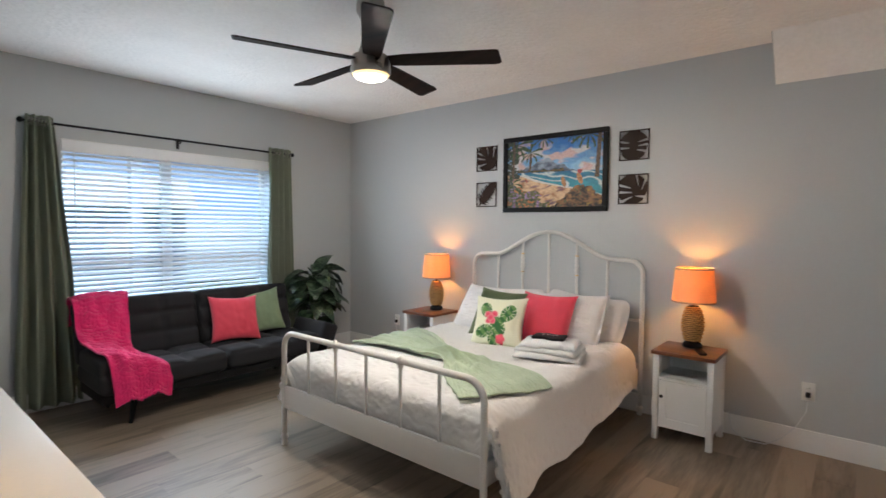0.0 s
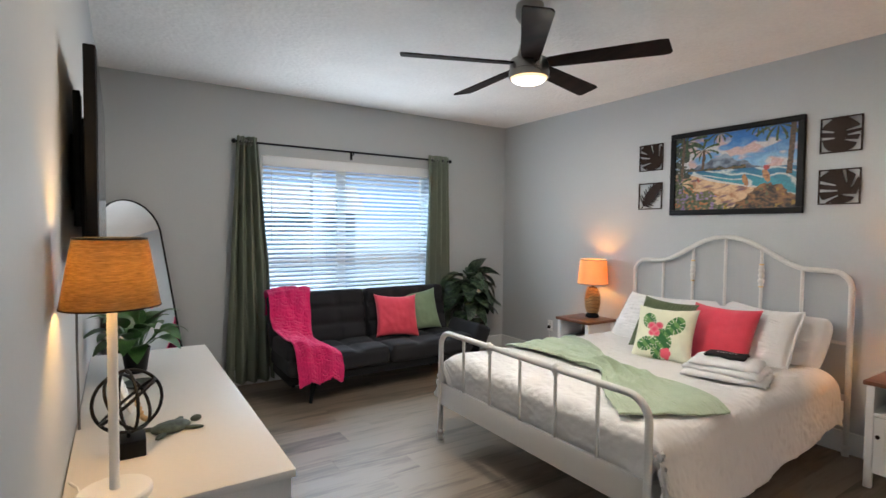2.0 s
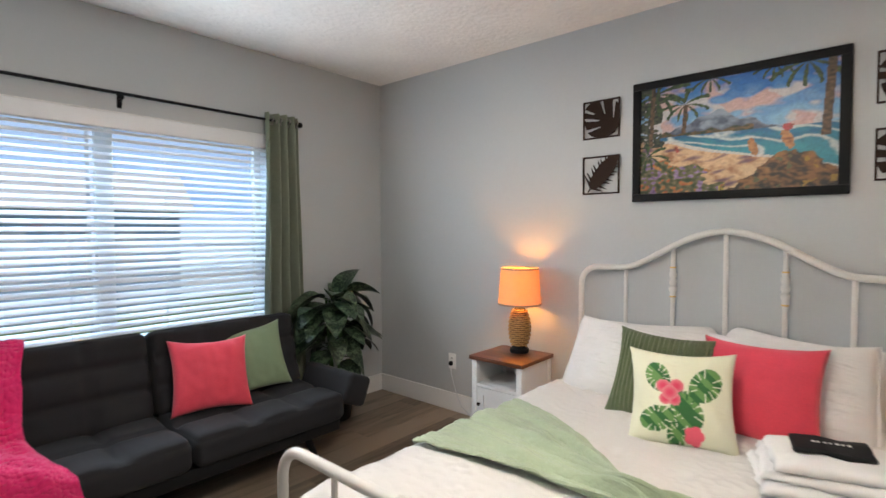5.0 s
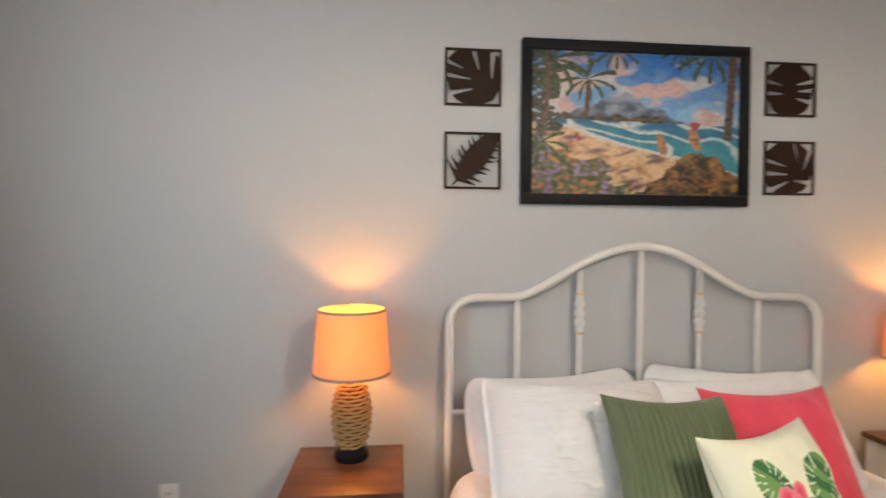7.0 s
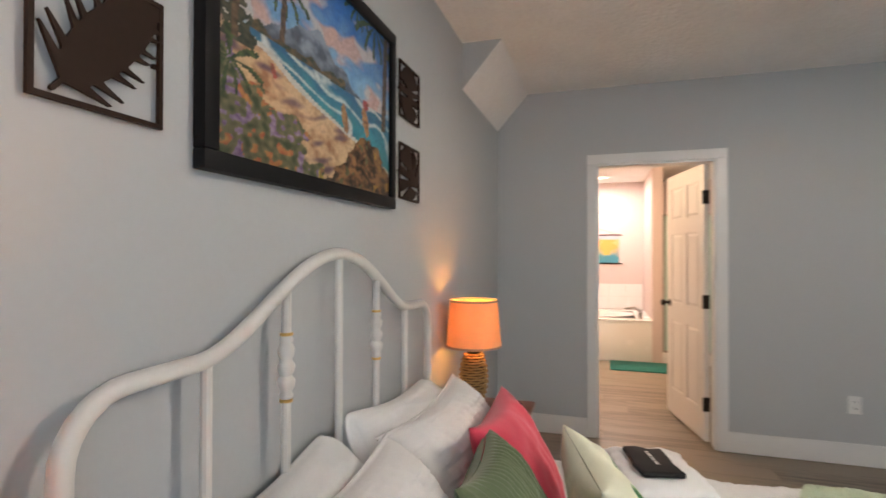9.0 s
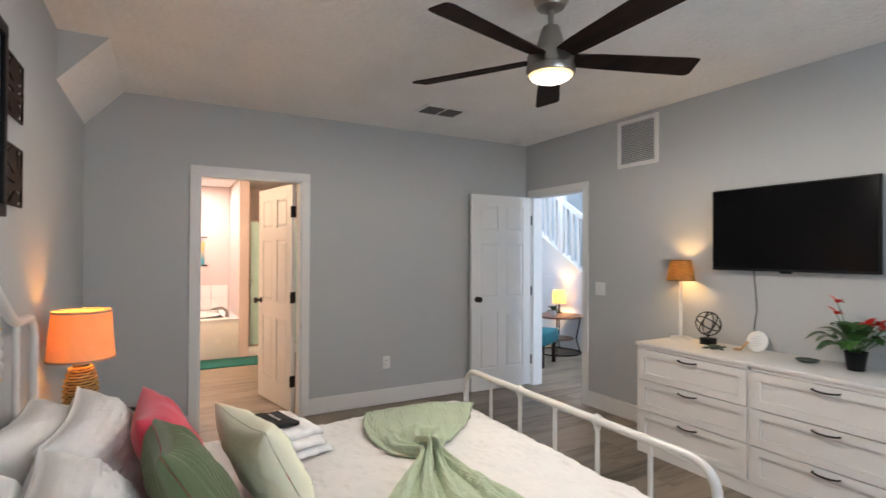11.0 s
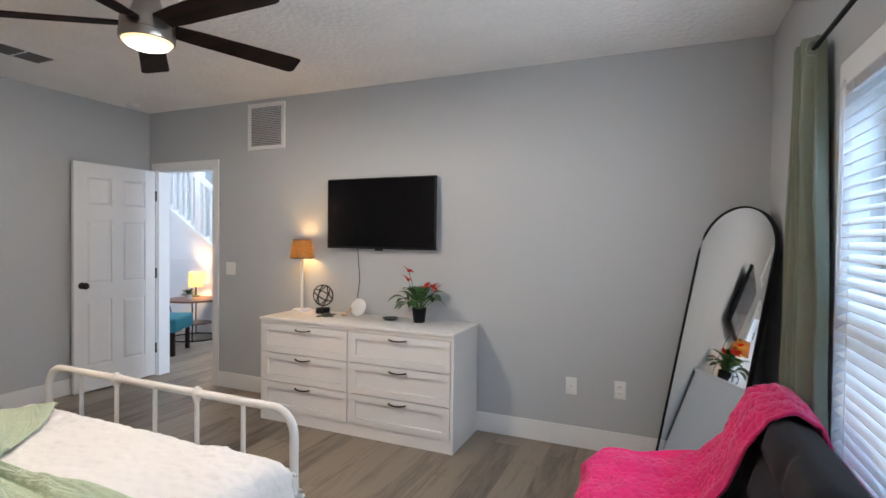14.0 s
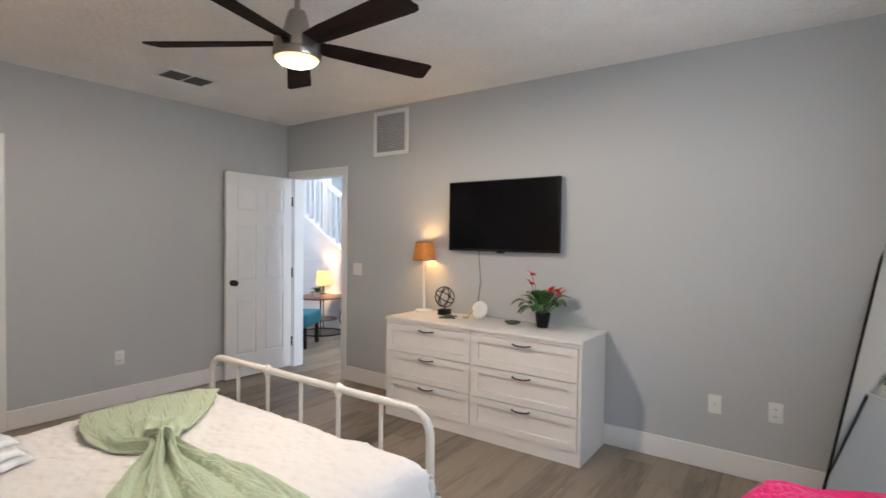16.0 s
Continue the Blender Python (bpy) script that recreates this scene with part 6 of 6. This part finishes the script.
part("roof", prism(bmesh.new(), [(-13.8, 1.75), (-12.3, 1.75), (-13.05, 2.5)], 6.8, Matrix(((1, 0, 0, 0), (0, 0, 1, -1.4), (0, 1, 0, 0), (0, 0, 0, 1)))), VENTGREY, hs, smooth=None)
for y in (0.2, 2.4, 4.0):
    w = part("house_window", boxed(-12.6, -12.57, y - 0.4, y + 0.4, 0.5, 1.4), STUCCO, hs, "pale shaded window", smooth=None)
    part("frame", boxed(-12.575, -12.55, y - 0.03, y + 0.03, 0.5, 1.4), WHITE, w, smooth=None)

# ---- bathroom ----
BX, BN, BS, BH = 4.1, 5.0, 0.9, 2.44
structure("wall_bath_east", boxed(BX, BX + 0.1, BS - 0.1, BN + 0.1, 0, BH), BATHWALL)
structure("wall_bath_north", boxed(0.12, BX, BN, BN + 0.1, 0, BH), BATHWALL)
structure("wall_bath_south", boxed(0.12, BX, BS - 0.1, BS, 0, BH), BATHWALL)
structure("wall_bath_west", boxed(0.121, 0.13, BY1 + 0.08, BN, 0, BH), BATHWALL)
structure("wall_bath_west_lower", boxed(0.121, 0.13, BS, BY0 - 0.08, 0, BH), BATHWALL)
structure("ceiling_bath", boxed(0.12, BX + 0.1, BS - 0.1, BN + 0.1, BH, BH + 0.1), CEIL)
structure("wall_bath_partition", boxed(2.85, BX, 2.49, 2.61, 0, BH), BATHWALL)
tub = thing("bathtub", (3.45, 3.4, 0), "white built-in bathtub with a raised tiled deck", "bathtub")
part("apron", boxed(2.84, 2.90, 2.612, 4.6, 0, 0.50, bevel=0.006), BATHTILE, tub)
bm = bmesh.new()
for q in ((2.83, 3.00, 2.612, 4.6), (3.92, BX - 0.03, 2.612, 4.6), (3.00, 3.92, 2.612, 2.78), (3.00, 3.92, 4.4, 4.6)):
    box(bm, *q, 0.50, 0.53)
part("deck", bm, BATHTILE, tub, smooth=None)
bm = bmesh.new()
rings = []
for r, z in ((1.0, 0.535), (0.96, 0.50), (0.86, 0.25), (0.70, 0.12), (0.0, 0.11)):
    rings.append([bm.verts.new((3.46 + 0.47 * r * math.cos(q), 3.59 + 0.82 * r * math.sin(q), z)) for q in [2 * math.pi * k / 36 for k in range(36)]])
for A, B in zip(rings, rings[1:]):
    for k in range(36):
        bm.faces.new((A[k], A[(k + 1) % 36], B[(k + 1) % 36], B[k]))
bmesh.ops.remove_doubles(bm, verts=bm.verts, dist=1e-5)
part("basin", bm, BATHTILE, tub, smooth=60)
bm = tube(bmesh.new(), [(3.14, 2.74, 0.53), (3.14, 2.74, 0.62), (3.14, 2.80, 0.66), (3.14, 2.92, 0.64)], 0.014, 10)
part("faucet", bm, NICKEL, tub, "chrome faucet")
for x in (3.05, 3.23):
    part("tap_handle", lathe(bmesh.new(), [(0.025, 0.53), (0.012, 0.55), (0.012, 0.59), (0.03, 0.60), (0.03, 0.61)], (x, 2.73, 0), 14), NICKEL, tub)
bt = thing("bath_splashback", (BX - 0.01, 3.4, 0.53), "white glazed tile splashback above the tub", "tiles")
for j in range(2):
    for i in range(9):
        y = 2.63 + i * 0.24
        part("tile", boxed(BX - 0.012, BX - 0.001, y, y + 0.236, 0.535 + j * 0.19, 0.535 + j * 0.19 + 0.187), BATHTILE, bt, smooth=None)
ban = thing("hanging_banner", (BX - 0.02, 3.25, 1.43), "colourful hanging canvas banner on thin wooden bars", "wall hanging")


def banner_col(x, y):
    c = mix3((0.06, 0.28, 0.36), (0.75, 0.42, 0.16), (y - 0.2) * 2 + 0.4 * nz(x * 6, y * 6, 2))
    if in_ellipse(x, y, 0.72, 0.58, 0.2, 0.3) < 1:
        c = (0.75, 0.12, 0.05)
    if in_ellipse(x, y, 0.28, 0.6, 0.2, 0.3) < 1 + nz(x * 9, y * 9):
        c = (0.42, 0.34, 0.08)
    if y > 0.85:
        c = (0.52, 0.42, 0.48)
    return c


bm = sheet(lambda u, v: Vector((BX - 0.014, 2.96 + 0.58 * u, 1.225 + 0.42 * v)), 40, 30)
lay = bm.loops.layers.float_color.new("print")
for f in bm.faces:
    for lp in f.loops:
        c = lp.vert.co
        lp[lay] = (*banner_col((c.y - 2.96) / 0.58, (c.z - 1.225) / 0.42), 1)
part("canvas", bm, PRINT, ban, smooth=None)
for z in (1.22, 1.65):
    part("bar", tube(bmesh.new(), [(BX - 0.014, 2.92, z), (BX - 0.014, 3.58, z)], 0.010, 8), BRONZE, ban)
part("string", tube(bmesh.new(), [(BX - 0.014, 3.0, 1.66), (BX - 0.012, 3.25, 1.75), (BX - 0.014, 3.5, 1.66)], 0.003, 5), BRONZE, ban)
solid("bath_mat", boxed(2.30, 2.83, 2.30, 3.12, 0.0, 0.014, bevel=0.006), TEALRUG, "teal bath mat on the floor before the tub", "bath mat", (2.56, 2.7, 0))
sh = thing("shower_screen", (2.95, 2.2, 0), "framed glass shower door with a chrome frame", "shower")
part("curb", boxed(2.86, 2.98, 1.3, 2.488, 0, 0.13, bevel=0.004), BATHTILE, sh)
for y in (1.32, 2.10, 2.46):
    part("frame_post", boxed(2.905, 2.935, y, y + 0.026, 0.13, 1.86), NICKEL, sh)
for z in (0.13, 1.84):
    part("frame_rail", boxed(2.905, 2.935, 1.346, 2.46, z, z + 0.026), NICKEL, sh)
SHG = material("sea_green_obscured_glass", (0.42, 0.62, 0.58), 0.25, var=0.05)
part("glass", boxed(2.917, 2.923, 1.346, 2.46, 0.156, 1.84), SHG, sh, "pale sea-green glass", smooth=None)
dl = thing("downlight", (3.5, 3.2, BH), "round recessed ceiling downlight, lit", "downlight")
part("trim_ring", lathe(bmesh.new(), [(0.07, BH - 0.001), (0.10, BH - 0.003), (0.10, BH - 0.008), (0.07, BH - 0.006), (0.07, BH - 0.001)], (3.5, 3.2, 0), 24, False), WHITE, dl)
part("lens", lathe(bmesh.new(), [(0.02, BH - 0.006), (0.068, BH - 0.005), (0.068, BH - 0.001)], (3.5, 3.2, 0), 24), glow("downlight_glow", (1.0, 0.85, 0.7), 8), dl)

# ---- hall and stairs ----
HS = -1.83
structure("wall_stair", boxed(-3.0, 4.0, HS - 0.10, HS, 0, 1.062), material("hall_wall_paint", (0.74, 0.76, 0.79), 0.7, var=0.02))
HALLW = bpy.data.materials["hall_wall_paint"]
slope = (1.698 - 1.061) / (1.979 - 0.962)


def zs(x):
    return 1.075 + slope * (x - 0.962)


structure("wall_stair_triangle", prism(bmesh.new(), [(0.80, 1.064), (4.0, 1.064), (4.0, zs(4.0)), (0.942, 1.064)][1:] , 0.10, Matrix(((1, 0, 0, 0), (0, 0, 1, HS - 0.10), (0, 1, 0, 0), (0, 0, 0, 1)))), HALLW)
structure("wall_hall_far", boxed(-4.0, 4.0, -3.6, -3.5, 0, 4.8), material("far_hall_paint", (0.62, 0.68, 0.72), 0.7, var=0.02))
structure("wall_hall_east", boxed(4.0, 4.1, -3.5, -0.12, 0, 4.8), HALLW)
bm = boxed(-4.1, -4.0, -3.5, -1.65, 0, 4.8)
box(bm, -4.1, -4.0, -0.55, -0.12, 0, 4.8)
box(bm, -4.1, -4.0, -1.65, -0.55, 0, 0.5)
box(bm, -4.1, -4.0, -1.65, -0.55, 2.6, 4.8)
structure("wall_hall_west", bm, HALLW)
structure("wall_hall_upper", boxed(W - 0.2, 4.1, -0.12, 0.0, H + 0.121, 4.8), HALLW)
structure("ceiling_hall", boxed(-4.1, 4.1, -3.6, 0.0, 4.8, 4.9), CEIL)
rail = thing("stair_railing", (1.4, HS - 0.05, 1.1), "white stair railing with square balusters and a newel", "stair railing")
part("stringer_cap", prism(bmesh.new(), [(0.40, zs(0.40) - 0.02), (3.9, zs(3.9) - 0.02), (3.9, zs(3.9) + 0.06), (0.40, zs(0.40) + 0.06)], 0.13, Matrix(((1, 0, 0, 0), (0, 0, 1, HS - 0.115), (0, 1, 0, 0), (0, 0, 0, 1)))), WHITE, rail, smooth=None)
part("handrail", prism(bmesh.new(), [(0.40, zs(0.40) + 0.80), (3.9, zs(3.9) + 0.80), (3.9, zs(3.9) + 0.87), (0.40, zs(0.40) + 0.87)], 0.07, Matrix(((1, 0, 0, 0), (0, 0, 1, HS - 0.085), (0, 1, 0, 0), (0, 0, 0, 1)))), WHITE, rail, smooth=None)
x = 0.50
while x < 3.8:
    if abs(x - 1.48) > 0.07:
        part("baluster", boxed(x - 0.020, x + 0.020, HS - 0.070, HS - 0.030, zs(x) + 0.03, zs(x) + 0.82), WHITE, rail, smooth=None)
    x += 0.125
part("newel", boxed(1.43, 1.53, HS - 0.10, HS, zs(1.48) + 0.03, 2.60, bevel=0.006), WHITE, rail)
base_ = structure("baseboard", boxed(-3.0, 4.0, HS + 0.0005, HS + 0.014, 0, 0.14), WHITE)

tb = thing("side_table", (1.12, -1.48, 0), "round side table with a wood top and thin black metal frame", "side table")
part("tabletop", lathe(bmesh.new(), [(0.345, 0.515), (0.35, 0.52), (0.35, 0.535), (0.345, 0.54)], (1.12, -1.48, 0), 36), WALNUT, tb)
part("lower_shelf", lathe(bmesh.new(), [(0.22, 0.20), (0.22, 0.215)], (1.12, -1.48, 0), 30), WALNUT, tb)
for q in (45, 135, 225, 315):
    c, s = math.cos(radians(q)), math.sin(radians(q))
    part("leg", tube(bmesh.new(), [(1.12 + 0.31 * c, -1.48 + 0.31 * s, 0.515), (1.12 + 0.25 * c, -1.48 + 0.25 * s, 0.21), (1.12 + 0.31 * c, -1.48 + 0.31 * s, 0.008)], 0.009, 8), BLACK, tb)
part("ring_foot", tube(bmesh.new(), [(1.12 + 0.31 * math.cos(2 * math.pi * k / 32), -1.48 + 0.31 * math.sin(2 * math.pi * k / 32), 0.009) for k in range(32)], 0.009, 8, True), BLACK, tb)
hl = thing("table_lamp", (1.30, -1.66, 0.54), "lit lamp with a cream drum shade on the hall table", "table lamp")
hl.location = (1.30, -1.66, 0.54)
BASE[hl] = Vector((1.30, -1.66, 0.54))
part("base", lathe(bmesh.new(), [(0.05, 0.54), (0.05, 0.55), (0.012, 0.56), (0.010, 0.74)], (1.30, -1.66, 0), 20), BLACK, hl)
part("shade", lathe(bmesh.new(), [(0.10, 0.68), (0.09, 0.88), (0.0885, 0.88), (0.0985, 0.68), (0.10, 0.68)], (1.30, -1.66, 0), 32, False), shade_fabric("cream_shade", (0.9, 0.75, 0.5)), hl, "cream drum shade", smooth=60)
hp = thing("potted_plant", (1.13, -1.40, 0.54), "small bushy green plant in a white pot on the hall table", "plant")
part("pot", lathe(bmesh.new(), [(0.035, 0.54), (0.045, 0.60), (0.042, 0.60)], (1.13, -1.40, 0), 18), WHITE, hp)
for i in range(26):
    a = i * 2.4
    el = radians(15 + 60 * ((i * 7) % 10) / 10)
    bm = bmesh.new()
    leaf_mesh(bm, (1.13, -1.40, 0.595), (math.cos(a) * math.cos(el), math.sin(a) * math.cos(el), math.sin(el)), 0.13, 0.05, 0.8, seg=4)
    part("leaf", bm, LEAF2, hp, smooth=180)
bn_ = thing("bench", (0.55, -0.75, 0), "teal upholstered bench with dark wooden legs", "bench")
m = Matrix.Translation((0.40, -0.64, 0)) @ Matrix.Rotation(radians(-60), 4, "Z")
bm = boxed(-0.04, 0.50, 0.0, 1.0, 0.27, 0.44, bevel=0.03, seg=3)
bm.transform(m)
part("seat", bm, TEAL, bn_, smooth=60)
for u in (0.0, 0.44):
    for v in (0.05, 0.93):
        bm = boxed(u - 0.02, u + 0.025, v - 0.02, v + 0.025, 0.0, 0.28, bevel=0.003)
        bm.transform(m)
        part("leg", bm, BLADE, bn_)
wall_plate("light_switch", (0.97, HS, 0.72), 0, "light switch", "white light switch on the hall wall")

# ---- floor planks, laid lengthwise along y ----
floor = thing("floor", (0, 0, 0), "greige wood-look vinyl plank floor", "floor", kind="structure")
PW, PL = 0.182, 1.22
meshes = {}


def plank(x0, x1, y0, y1):
    key = (round(x1 - x0, 3), round(y1 - y0, 3))
    if key not in meshes:
        bm = bmesh.new()
        w, l = key
        c = 0.0003
        lo = [bm.verts.new(p) for p in ((0, 0, -0.008), (w, 0, -0.008), (w, l, -0.008), (0, l, -0.008))]
        md = [bm.verts.new(p) for p in ((0, 0, -0.0012), (w, 0, -0.0012), (w, l, -0.0012), (0, l, -0.0012))]
        hi = [bm.verts.new(p) for p in ((c, c, 0), (w - c, c, 0), (w - c, l - c, 0), (c, l - c, 0))]
        for i in range(4):
            j = (i + 1) % 4
            bm.faces.new((lo[i], lo[j], md[j], md[i]))
            bm.faces.new((md[i], md[j], hi[j], hi[i]))
        bm.faces.new(hi)
        meshes[key] = mesh_of("plank", bm, FLOORWOOD, None)
    ob = new("plank", meshes[key])
    ob.parent = floor
    ob.location = (x0, y0, 0)


rf = random.Random(5)
x = W - 0.03
while x < 4.05:
    xe = min(x + PW, 4.06)
    lo_, hi_ = (-0.0, N) if x < -4.0 else (-3.5, N)
    if x > 0.0:
        hi_ = 5.0
    y = lo_ - rf.choice((0.0, 0.2, 0.41, 0.61, 0.82, 1.0))
    while y < hi_:
        y0, y1 = max(y, lo_), min(y + PL, hi_)
        if y1 - y0 > 0.02:
            plank(x, xe - 0.0003, y0, y1 - 0.0003)
        y += PL
    x += PW
